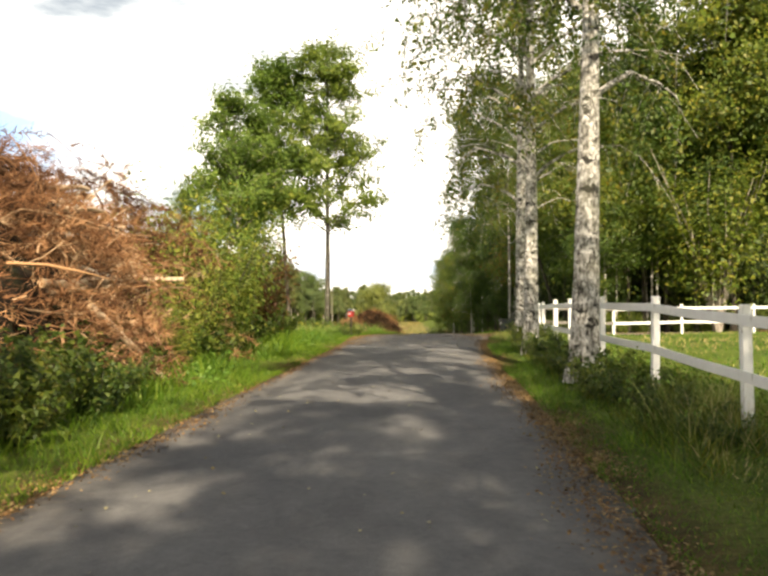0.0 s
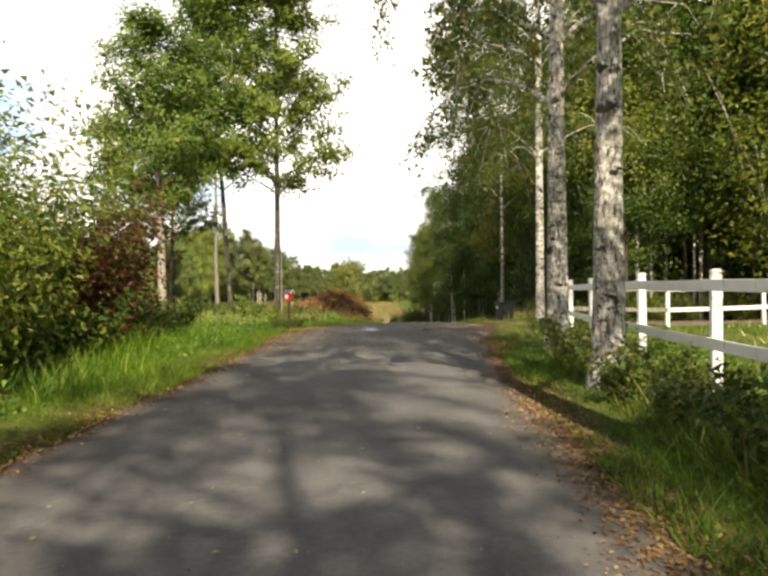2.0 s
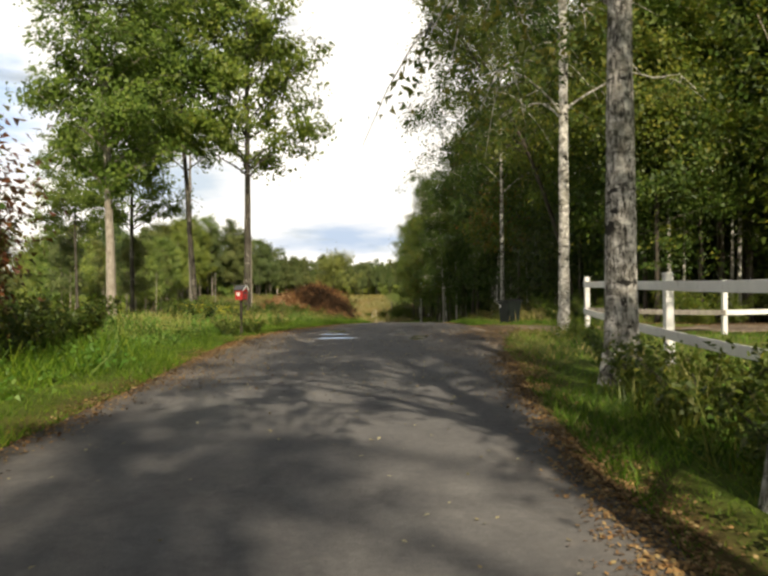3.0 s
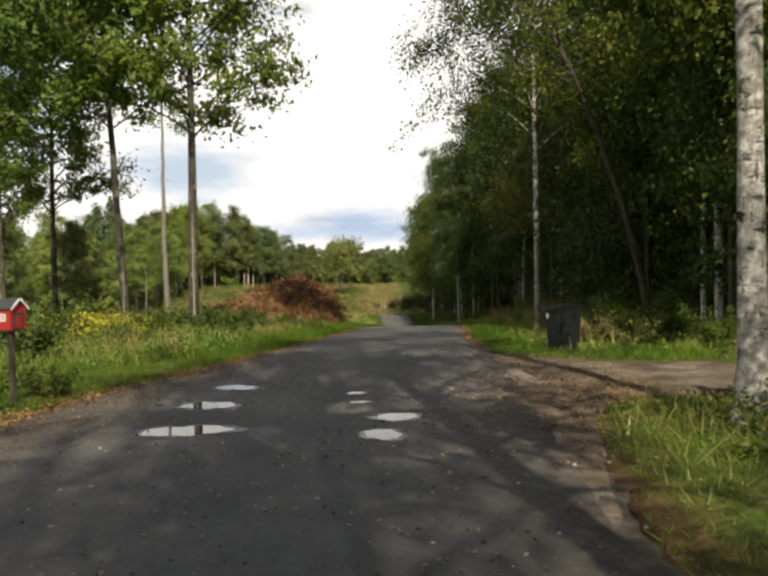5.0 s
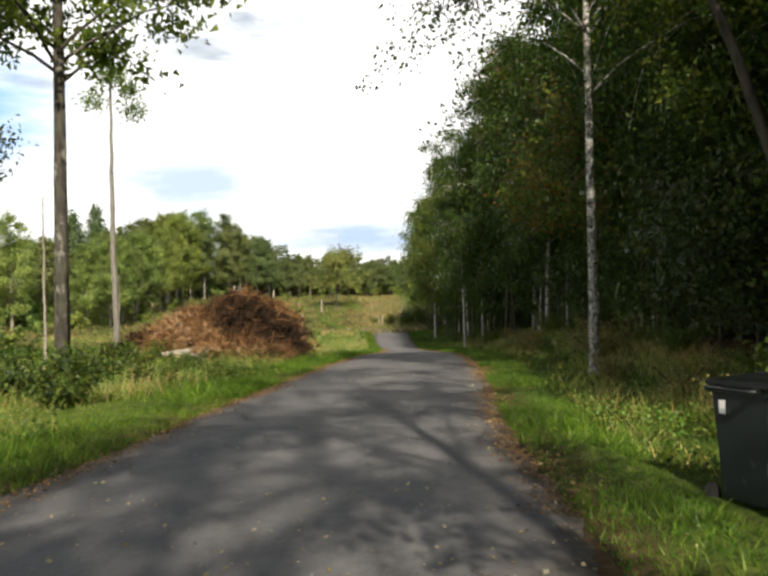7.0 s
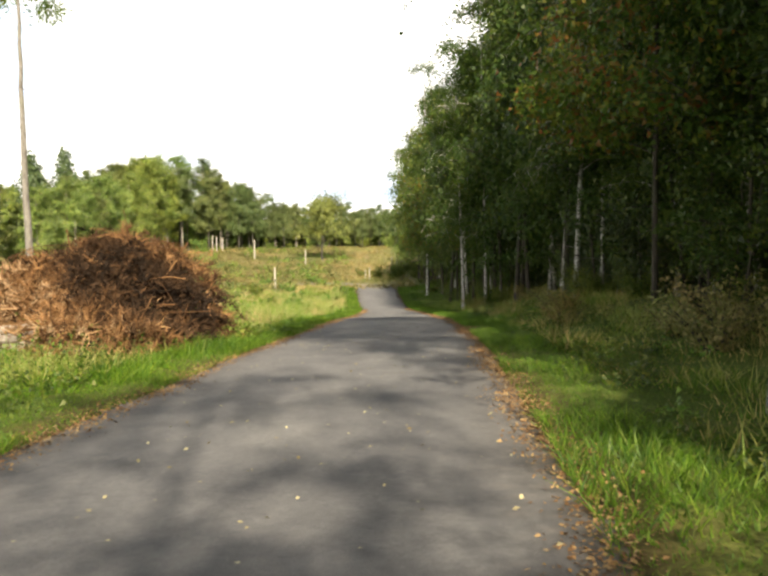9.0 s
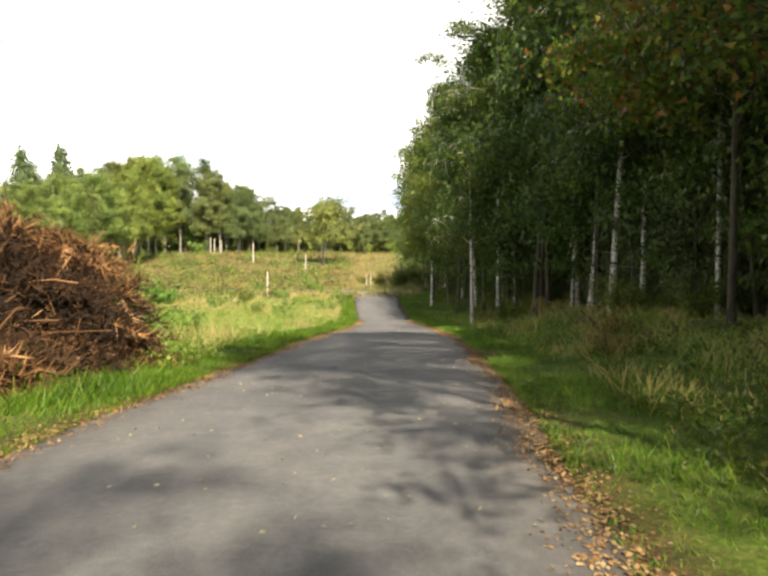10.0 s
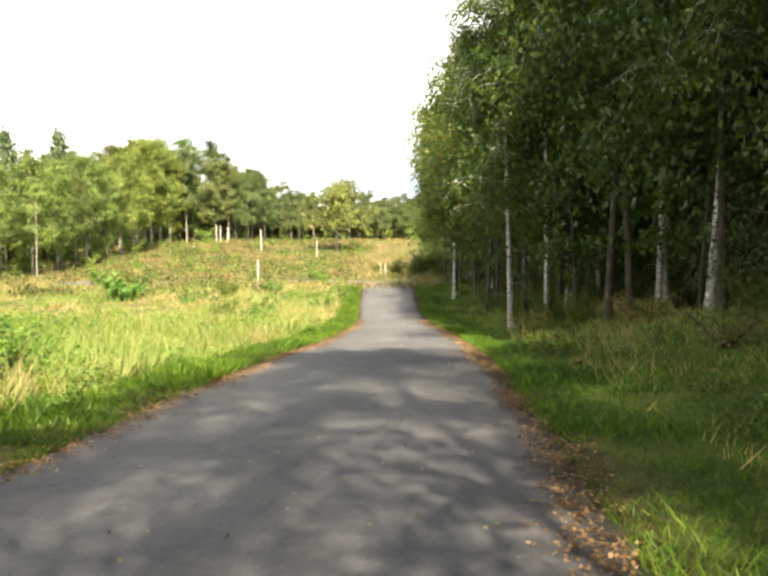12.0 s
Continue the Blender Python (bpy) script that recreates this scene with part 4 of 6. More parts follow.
for x, y, s in ((-5.0, 24.8, 1.1), (-4.4, 20.6, 0.85), (-5.4, 26.4, 0.9), (-7.8, 27.5, 1.1), (-9.5, 31.0, 0.95), (-4.5, 18.6, 0.62), (-6.4, 23.4, 1.15), (-12.5, 38.0, 0.95), (-15.5, 42.0, 1.1), (-19, 50, 1.2), (-4.5, 16.6, 0.4)):
    plant(hazel, x, y, s, rng.uniform(0, 360), group=BUSHES)
rust = make_bush("rust_bush", 42, 2.9, 1.5, 9000, 0.085, RUST_LEAF, "red-brown autumn bush on the verge", 20)
settle(rust, -4.6, 28.0, 1.08, 0, BUSHES)
plant(rust, -5.6, 29.6, 1.0, 120, group=BUSHES)
plant(rust, -4.9, 26.6, 0.8, 220, group=BUSHES)
bramble = make_bush("bramble_bush", 43, 0.95, 0.75, 2200, 0.072, BRAMBLE_LEAF, "low dark green bramble", 14)
settle(bramble, -4.3, 9.0, 1.0, 0, BUSHES)
for i in range(46):
    y = rng.uniform(5, 34)
    plant(bramble, float(road_left(y)) - rng.uniform(1.6, 3.4) - 0.9 * float(ease(y, 17, 24)), y, rng.uniform(0.6, 1.2), rng.uniform(0, 360), group=BUSHES)
for y, o, s in ((12.2, 1.35, 0.7), (13.6, 1.6, 0.9), (15.6, 1.5, 0.75), (17.4, 1.7, 1.0), (18.9, 1.5, 0.8), (20.6, 1.4, 0.9), (22.4, 1.7, 0.8), (24.0, 1.6, 1.0), (9.5, 2.2, 0.5), (11.0, 2.0, 0.6), (26.0, 1.6, 0.8), (29.0, 1.9, 0.8)):
    plant(bramble, float(road_right(y)) + o - 0.45, y, s * 0.8, rng.uniform(0, 360), group=BUSHES)
for y, o, s in ((5.8, 1.7, 0.35), (8.2, 1.4, 0.4), (9.8, 1.2, 0.5), (11.2, 1.1, 0.6), (7.4, 2.2, 0.4)):
    plant(bramble, float(road_right(y)) + o, y, s, rng.uniform(0, 360), group=BUSHES)
for y, o, s in ((6.2, 1.2, 0.7), (7.4, 1.8, 0.9), (8.4, 1.1, 0.65), (9.6, 1.7, 0.9), (10.8, 1.2, 0.7), (12.0, 1.5, 0.8), (5.6, 2.2, 0.9)):
    plant(bramble, float(road_left(y)) - o, y, s, rng.uniform(0, 360), group=BUSHES)
# added brambles: their dark leaves stand in for shade at the corner
for x, y, s in ((6.0, 34.9, 0.4), (6.5, 35.3, 0.5), (6.9, 34.4, 0.4)):
    plant(bramble, x, y, s, x * 90, "low bramble added to darken the driveway corner", BUSHES)
under = make_bush("undergrowth_bush", 44, 1.5, 1.0, 3000, 0.062, SUNLIT_FRONT_LEAF, "dark undergrowth at the forest edge", 16)
settle(under, 9.2, 48.5, 1.0, 0, BUSHES)
for i in range(90):
    y = rng.uniform(43, 150)
    plant(under, float(forest_edge(y)) + rng.uniform(-0.6, 5.0), y, rng.uniform(0.35, 0.85), rng.uniform(0, 360), group=BUSHES)
for i in range(26):
    plant(under, rng.uniform(9, 40), rng.uniform(41.6, 43.5), rng.uniform(0.4, 1.0), rng.uniform(0, 360), group=BUSHES)
for x, y, s in ((8.5, 150, 1.6), (11, 152, 1.9), (6.5, 153, 1.3), (13.5, 154, 1.8), (9.5, 156, 1.7), (4.5, 158, 0.9), (-4.0, 118, 0.8), (-1.5, 104, 0.7), (-9, 96, 0.9), (-13, 128, 0.9), (-20, 140, 1.0)):
    plant(under, x, y, s, rng.uniform(0, 360), group=BUSHES)

fern = make_bush("fern", 47, 0.95, 0.85, 1600, 0.055, HEATH, "yellow-brown fern clump at the forest edge", 18)
settle(fern, 10.5, 63.6, 1.0, 0, "ferns at the forest edge")
for x, y, s in ((11.3, 64.8, 1.15), (10.9, 66.2, 0.8), (9.6, 54.5, 0.8), (9.2, 57.5, 0.7), (10.2, 72.5, 0.8), (11.2, 76.0, 0.9), (11.6, 80.5, 0.7), (12.2, 87.0, 0.9), (8.4, 49.0, 0.8), (8.9, 47.6, 0.9), (10.4, 92.0, 0.8)):
    plant(fern, x, y, s, rng.uniform(0, 360), group="ferns at the forest edge")
coppice = make_bush("hazel_tree", 45, 9.5, 3.4, 5200, 0.17, SUNLIT_FRONT_LEAF, "many-stemmed pale hazel tree behind the paddock", 13, DEAD_BARK, 0.10, 0.5)
settle(coppice, 17.0, 41.6, 1.0, 0, BUSHES)
plant(coppice, 25.0, 42.8, 0.85, 90, group=BUSHES)

for x, y, s in ((-1.2, 52.5, 0.8), (-2.4, 54.0, 1.0), (-3.4, 52.2, 0.9), (-0.6, 55.8, 0.7), (-2.0, 56.6, 0.9), (-4.4, 55.4, 1.1), (0.3, 58.0, 0.5), (-1.0, 60.0, 0.7), (-3.1, 60.4, 0.9), (-5.6, 51.0, 1.0), (-4.9, 47.0, 0.9), (-2.6, 46.6, 0.6), (-3.6, 43.2, 0.9), (-1.75, 37.0, 0.45), (-1.3, 38.3, 0.4), (-2.8, 62.6, 0.9)):
    plant(bramble, x, y, s, rng.uniform(0, 360), "low green bush in the long grass", BUSHES)

weed_bush = make_bush("weed_bush", 46, 0.8, 0.7, 900, 0.075, WEED_LEAF, "low bright green bush in the clearing", 12)
settle(weed_bush, -1.2, 84.0, 1.0, 0, "bushes in the clearing")
for x, y, s in ((-4.6, 83.5, 1.3), (-3.2, 84.5, 1.1), (-5.8, 86.0, 1.4), (-2.6, 81.0, 0.9), (-6.8, 84.0, 1.2), (-10.5, 118.0, 2.6), (3.3, 99.0, 0.5), (2.2, 77.0, 0.5)):
    plant(weed_bush, x, y, s, rng.uniform(0, 360), "bright green bush in the clearing", "bushes in the clearing")
for i in range(44):
    y = 74 + 70 * rng.uniform(0, 1) ** 1.2
    plant(weed_bush, float(road_left(min(y, 136))) - 1.6 - 24 * rng.uniform(0, 1) ** 1.4, y, rng.uniform(0.5, 1.3), rng.uniform(0, 360), "low green bush in the clearing", "bushes in the clearing")

# ---- far wood beyond the clearing ----
FAR = "trees beyond the clearing"
far_a = make_tree("broadleaf_tree", 51, 18.0, 0.22, 2.6, 4.0, 21000, 0.24, DEAD_BARK, FAR_HAZE_LEAF, "green broadleaf tree at the edge of a clearing", limbs=44, cluster=0.5, sides=6, lift=0.45)
far_b = make_tree("broadleaf_tree", 52, 17.0, 0.17, 5.0, 2.8, 10000, 0.24, DEAD_BARK, DULL_HAZE_LEAF, "slim pale-stemmed tree at the edge of a clearing", limbs=26, cluster=0.5, sides=6, sway=0.8, lift=0.3)
far_c = make_tree("broadleaf_tree", 56, 17.0, 0.20, 3.8, 3.4, 14000, 0.24, OAK_BARK, DULL_HAZE_LEAF, "dull green tree with an open crown", limbs=28, cluster=0.55, sides=6, sway=0.9, lift=0.3)
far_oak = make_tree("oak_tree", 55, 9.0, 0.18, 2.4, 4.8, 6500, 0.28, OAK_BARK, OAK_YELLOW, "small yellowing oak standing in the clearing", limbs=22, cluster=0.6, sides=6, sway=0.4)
far_bush = make_bush("far_bush", 54, 3.4, 2.4, 1300, 0.42, FAR_HAZE_LEAF, "green thicket at the foot of the far wood", 12)


def make_spruce(seed, height, label):
    rng = np.random.default_rng(seed)
    root = empty("spruce_tree", (0, 0, 0), label, "tree")
    spine = np.stack([np.zeros(10), np.zeros(10), np.linspace(-0.1, height, 10)], 1)
    v, q = tubes(spine[None], np.linspace(0.2, 0.01, 10)[None], 6)
    sheet("trunk", v, q, 4, FOREST_BARK, root, smooth=True)
    n = 6000
    u = rng.uniform(0, 1, n) ** 0.7
    z = 2.0 + (height - 1.6) * (1 - u)
    tier = np.abs(((z * 1.3) % 1.0) - 0.5) * 2
    r = 0.3 + u ** 0.8 * height * 0.36 * (0.35 + 0.65 * tier)
    a = rng.uniform(0, 2 * np.pi, n)
    rr = r * np.sqrt(rng.uniform(0.15, 1, n))
    c = np.stack([np.cos(a) * rr, np.sin(a) * rr, z - rr * 0.28], 1) + rng.normal(0, 0.4, (n, 3))
    v, q = leaf_cards(rng, c, 0.5, droop=0.6, corners=3, out=c * [1, 1, 0])
    sheet("crown", v, q, 3, SPRUCE_NEEDLE, root)
    return root


spruce = make_spruce(53, 20.0, "dark green spruce at the edge of a clearing")
settle(far_a, -44, 225, 1.05, 0, FAR)
settle(far_b, -29, 228, 1.2, 0, FAR)
settle(spruce, -46, 178, 0.92, 0, FAR)
for x, y, kind, s in ((-36, 222, far_a, 0.95), (-33.5, 230, far_b, 1.05), (-25, 230, far_b, 0.92), (-21, 236, far_b, 0.85), (-50, 215, far_a, 0.9), (-60, 205, spruce, 0.8), (-66, 190, far_a, 0.8),
                      (-52, 160, far_a, 0.62), (-60, 150, far_a, 0.7), (-45, 172, far_b, 0.62), (-70, 160, far_a, 0.8), (-5, 228, far_c, 0.5), (3, 240, far_b, 0.5)):
    plant(kind, x, y, s, rng.uniform(0, 360), group=FAR)
settle(far_oak, -2.6, 196, 1.2, 30, FAR)
settle(far_c, -47, 219, 1.1, 0, FAR)
for x, y, kind, s in ((-57.4, 224, spruce, 1.2), (-61.5, 221, far_a, 1.0), (-40.4, 220, far_a, 1.1), (-33.3, 224, far_b, 1.06), (-27.8, 224, far_c, 1.06), (-25.6, 226, far_b, 1.0), (-21.5, 224, far_c, 0.88), (-52, 214, spruce, 0.85)):
    plant(kind, x, y, s, rng.uniform(0, 360), group=FAR)
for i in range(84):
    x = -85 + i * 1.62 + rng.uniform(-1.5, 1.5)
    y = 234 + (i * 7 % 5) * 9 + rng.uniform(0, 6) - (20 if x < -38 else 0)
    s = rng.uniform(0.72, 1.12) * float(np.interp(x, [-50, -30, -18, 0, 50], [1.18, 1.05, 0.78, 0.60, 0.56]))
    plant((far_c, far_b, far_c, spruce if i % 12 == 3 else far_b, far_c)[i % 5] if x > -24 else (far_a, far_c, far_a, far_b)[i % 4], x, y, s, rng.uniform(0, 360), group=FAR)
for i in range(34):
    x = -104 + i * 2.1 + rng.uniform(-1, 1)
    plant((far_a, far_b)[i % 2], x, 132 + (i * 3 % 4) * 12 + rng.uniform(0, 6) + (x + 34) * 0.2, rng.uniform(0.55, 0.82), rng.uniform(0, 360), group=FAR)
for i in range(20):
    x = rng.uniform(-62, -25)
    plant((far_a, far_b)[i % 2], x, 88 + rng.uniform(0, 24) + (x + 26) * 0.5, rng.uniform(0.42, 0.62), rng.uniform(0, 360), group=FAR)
for x, y, s in ((-13, 72, 0.36), (-15.5, 79, 0.42), (-19, 77, 0.4), (-22, 84, 0.45)):
    plant(far_b, x, y, s, x * 30, "young pale-stemmed tree at the back of the verge", FAR)
for i in range(22):
    u = (i // 2) / 10
    plant((far_a, far_b, far_a, far_c)[i % 4], -33 - 4 * u * (2 - u) - (i % 2) * 5 + rng.uniform(-1.2, 1.2), 148 + 74 * u + rng.uniform(-2, 2), (0.62 + 0.45 * u) * rng.uniform(0.9, 1.12), rng.uniform(0, 360), group=FAR)
for i in range(6):
    plant(far_bush, -32 - rng.uniform(0, 6), 147 + i * 12, rng.uniform(0.4, 0.8), rng.uniform(0, 360), group=FAR)
settle(far_bush, -30, 226, 1.0, 0, FAR)
for i in range(30):
    x = -88 + i * 4.7 + rng.uniform(-1, 1)
    plant(far_bush, x, 240 + (i % 3) * 6 - (20 if x < -38 else 0), rng.uniform(0.4, 0.9), rng.uniform(0, 360), group=FAR)
for i in range(26):
    plant(far_bush, -112 + i * 2.9, 178 + (i % 3) * 4 - 0.1 * i, rng.uniform(1.3, 1.9), rng.uniform(0, 360), group=FAR)
for i in range(34):
    x = -100 + i * 2.0
    plant(far_bush, x, 130 + (i % 3) * 9 + rng.uniform(0, 6) + (x + 34) * 0.2, rng.uniform(0.6, 1.2), rng.uniform(0, 360), group=FAR)
for i in range(24):
    x = rng.uniform(-60, -22)
    plant(far_bush, x, 84 + rng.uniform(0, 20) + (x + 26) * 0.5, rng.uniform(0.45, 0.9), rng.uniform(0, 360), group=FAR)
for i in range(44):
    plant(far_bush, -120 + i * 3.9, 264 + (i % 2) * 4, rng.uniform(1.7, 2.4), rng.uniform(0, 360), group=FAR)
for i in range(40):
    plant(far_bush, -70 + i * 3.2, 275 + (i % 3) * 5, rng.uniform(1.6, 2.6), rng.uniform(0, 360), group=FAR)
for i in range(34):
    plant((far_c, far_b, far_c)[i % 3], -34 + i * 1.75 + rng.uniform(-0.8, 0.8), 246 + (i * 5 % 4) * 4, float(np.interp(i, [0, 8, 34], [0.86, 0.66, 0.56])) * rng.uniform(0.85, 1.12), rng.uniform(0, 360), group=FAR)
# woods behind the start and beyond the paddock close the view
for i in range(16):
    plant(far_a, -70 + i * 10, -70 - (i % 3) * 8, 0.8, i * 40, group=FAR)
for i in range(12):
    plant(far_a, 55 + (i % 3) * 5, -50 + i * 8, 0.9, i * 50, group=FAR)


# ---- brush piles ----
def tone(ob, values):
    ob.data.attributes.new("tone", "FLOAT", "POINT").data.foreach_set("value", np.asarray(values, np.float32))


def make_pile(at, lobes, logs, sticks, needles, label, seed, long_logs=(), twig=None):
    """A heap of felled conifer tops: mounds inside coloured dark for the shade of the hollows, sticks and brown needled
    twigs outside, sawn logs between.
    lobes: x, y, half width, half length, height of each swelling of the heap."""
    rng = np.random.default_rng(seed)
    root = empty("brush_pile", at, label, "brush pile")
    lobes = np.array(lobes, float)
    share = lobes[:, 2] * lobes[:, 3] * lobes[:, 4] ** 0.5
    share /= share.sum()

    def skin(n, lo=0.0, inset=1.0):
        k = rng.choice(len(lobes), n, p=share)
        a = rng.uniform(0, 2 * np.pi, n)
        h = rng.uniform(lo, 1, n)
        rad = (1 - h ** 2.4) ** 0.6 * inset
        lump = (1 + 0.15 * np.sin(a * 3 + k) + 0.11 * np.sin(a * 7 + 2 * k) + 0.09 * np.sin(h * 14 + a * 2)) * rng.normal(1, 0.03, n)
        L = lobes[k]
        return np.stack([L[:, 0] + np.cos(a) * rad * L[:, 2] * lump, L[:, 1] + np.sin(a) * rad * L[:, 3] * lump, h * L[:, 4] * inset * (1 + 0.10 * np.sin(a * 4 + k)) * rng.normal(1, 0.04, n)], 1), a

    # closed mounds whose dark colour gives the hollows their shade
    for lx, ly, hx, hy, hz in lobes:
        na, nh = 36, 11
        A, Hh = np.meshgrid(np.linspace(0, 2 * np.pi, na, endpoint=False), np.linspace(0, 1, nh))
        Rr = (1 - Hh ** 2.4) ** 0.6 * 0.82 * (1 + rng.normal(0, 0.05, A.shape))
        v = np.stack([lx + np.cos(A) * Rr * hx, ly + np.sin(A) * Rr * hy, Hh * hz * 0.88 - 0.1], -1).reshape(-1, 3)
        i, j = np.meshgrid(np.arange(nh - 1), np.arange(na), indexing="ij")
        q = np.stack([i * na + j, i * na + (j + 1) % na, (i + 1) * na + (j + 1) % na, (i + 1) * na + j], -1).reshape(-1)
        sheet("shade_mound", v, q, 4, HEAP_SHADE, root)
    c, a = skin(sticks)
    d = np.stack([-np.sin(a), np.cos(a), np.zeros(sticks)], 1) * rng.normal(0, 1, (sticks, 1)) + rng.normal(0, 0.65, (sticks, 3)) * [1, 1, 0.8]
    d /= np.linalg.norm(d, axis=1, keepdims=True)
    ln = rng.uniform(0.4, 1.9, sticks)[:, None, None]
    s = np.linspace(-0.5, 0.5, 5)[None, :, None]
    path = c[:, None] + d[:, None] * ln * s + rng.normal(0, 0.10, (sticks, 1, 3)) * (1 - 4 * s * s) * ln
    path[..., 2] = np.maximum(path[..., 2], 0.02)
    rad = rng.uniform(0.004, 0.018, sticks)[:, None] * (1.1 - 0.8 * (s[..., 0] + 0.5))
    v, q = tubes(path, rad * np.ones((sticks, 5)), 3)
    tone(tagged(sheet("stick_tangle", v, q, 4, twig or DEAD_TWIG, root), kind="stuff"), np.repeat(rng.uniform(0.2, 1, sticks) * (0.7 if twig else 1.0), 15))
    # longer bare branches lying over the heap
    n_b = needles // 2200
    c, a = skin(n_b, 0.05, 1.0)
    d = np.stack([-np.sin(a), np.cos(a), np.zeros(n_b)], 1) * np.sign(rng.normal(0, 1, (n_b, 1))) + np.stack([np.cos(a), np.sin(a), -0.6 * np.ones(n_b)], 1) * rng.uniform(-0.2, 0.7, (n_b, 1)) + rng.normal(0, 0.15, (n_b, 3))
    d /= np.linalg.norm(d, axis=1, keepdims=True)
    s = np.linspace(-0.5, 0.5, 7)[None, :, None]
    ln = rng.uniform(1.0, 2.8, n_b)[:, None, None]
    path = c[:, None] + d[:, None] * ln * s + rng.normal(0, 0.07, (n_b, 1, 3)) * (1 - 4 * s * s) * ln + rng.normal(0, 0.02, (n_b, 7, 3))
    path[..., 2] = np.maximum(path[..., 2], 0.04)
    v, q = tubes(path, (rng.uniform(0.014, 0.042, n_b) * (0.65 if twig else 1.0))[:, None] * (1.0 - 0.8 * (s[..., 0] + 0.5)), 5)
    tone(tagged(sheet("branch_tangle", v, q, 4, twig or DEAD_TWIG, root), kind="stuff"), np.repeat(rng.uniform(0.55, 1, n_b) * (0.9 if twig else 1.0), 35))
    sprays = needles // 42
    c, a = skin(sprays)
    # hollows between the thrown-up branches
    hollow = np.sin(c[:, 0] * 1.9 + 1.2 * np.sin(c[:, 2] * 2.3)) * np.sin(c[:, 1] * 1.7 + c[:, 2] * 1.1) * np.sin(c[:, 2] * 2.6 + 0.8 * c[:, 0])
    keep = hollow > (-0.09 if twig is None else -0.2)
    c, a, sprays = c[keep], a[keep], int(keep.sum())
    axis_d = rng.normal(0, 1, (sprays, 3)) * [1, 1, 0.5] + np.stack([np.cos(a), np.sin(a), np.full(sprays, 0.35)], 1) * 0.7
    axis_d /= np.linalg.norm(axis_d, axis=1, keepdims=True)
    pick = np.repeat(np.arange(sprays), 42)
    u = rng.uniform(-0.1, 1, len(pick))
    reach = rng.uniform(0.3, 1.05, sprays)[pick]
    p0 = c[pick] + axis_d[pick] * (u * reach)[:, None] + np.array([0, 0, -1.0]) * (u * u * reach * 0.45)[:, None]
    nd = axis_d[pick] * 0.6 + rng.normal(0, 0.55, (len(pick), 3))
    nd /= np.linalg.norm(nd, axis=1, keepdims=True)
    nl = rng.uniform(0.10, 0.34, len(pick))[:, None]
    w = np.cross(nd, rng.normal(0, 1, (len(pick), 3)))
    w *= (0.009 if twig is None else 0.012) / (np.linalg.norm(w, axis=1, keepdims=True) + 1e-9)
    p0[:, 2] = np.maximum(p0[:, 2], 0.05)
    tri = np.stack([p0 - w, p0 + w, p0 + nd * nl], 1).reshape(-1, 3)
    field = np.sin(c[:, 0] * 1.3 + seed) * np.sin(c[:, 1] * 1.1) + np.sin(c[:, 2] * 2.1 + c[:, 0])
    shade_of = np.clip((0.42 if twig is None else 0.40) + (0.17 if twig is None else 0.24) * field + rng.normal(0, 0.2, sprays), 0, 1)
    tone(tagged(sheet("needle_brush", tri, np.arange(len(tri)), 3, twig or DEAD_TWIG, root), kind="stuff"), np.repeat(shade_of[pick], 3))

    def log(path, lr, bark):
        k = len(path)
        s = np.linspace(0, 1, k)
        v, q = tubes(path[None], (lr * (1.05 - 0.25 * s))[None], 8)
        ob = sheet("log", v, q, 4, bark, root, smooth=True)
        for end in (0, k - 1):
            mesh_object("cut_face", v.reshape(k, 8, 3)[end], [tuple(range(8)) if end else tuple(range(7, -1, -1))], CUT_WOOD, ob)

    for n in range(logs):
        c, a = skin(1, 0.02, 0.95)
        c[:, 2] *= 0.85 if twig is None else 0.55
        lr, ll = rng.uniform(0.025, 0.07), rng.uniform(0.8, 2.4)
        s = np.linspace(-0.5, 0.5, 6)
        dv = np.array([-np.sin(a[0]) + rng.normal(0, 0.6), np.cos(a[0]) + rng.normal(0, 0.6), rng.normal(0, 0.15)])
        dv /= np.linalg.norm(dv)
        path = c[0] + s[:, None] * dv * ll + np.array([0, 0, 1.0]) * 0.06 * (1 - 4 * s * s)[:, None]
        path[:, 2] = np.maximum(path[:, 2], lr)
        log(path, lr * (1.0 if twig is None else 0.6), (PEELED, LOG_BARK, DEAD_BARK)[n % 3] if twig is None else LOG_BARK)
    for lx, ly, lz, turn, ll, lr in long_logs:
        s = np.linspace(-0.5, 0.5, 7)[:, None]
        dv = np.array([math.cos(radians(turn)), math.sin(radians(turn)), 0.03])
        log(np.array([lx, ly, lz]) + s * dv * ll + np.array([0, 0, 0.05]) * np.sin(s * 5), lr, PEELED if twig is None else DEAD_BARK)
    return root


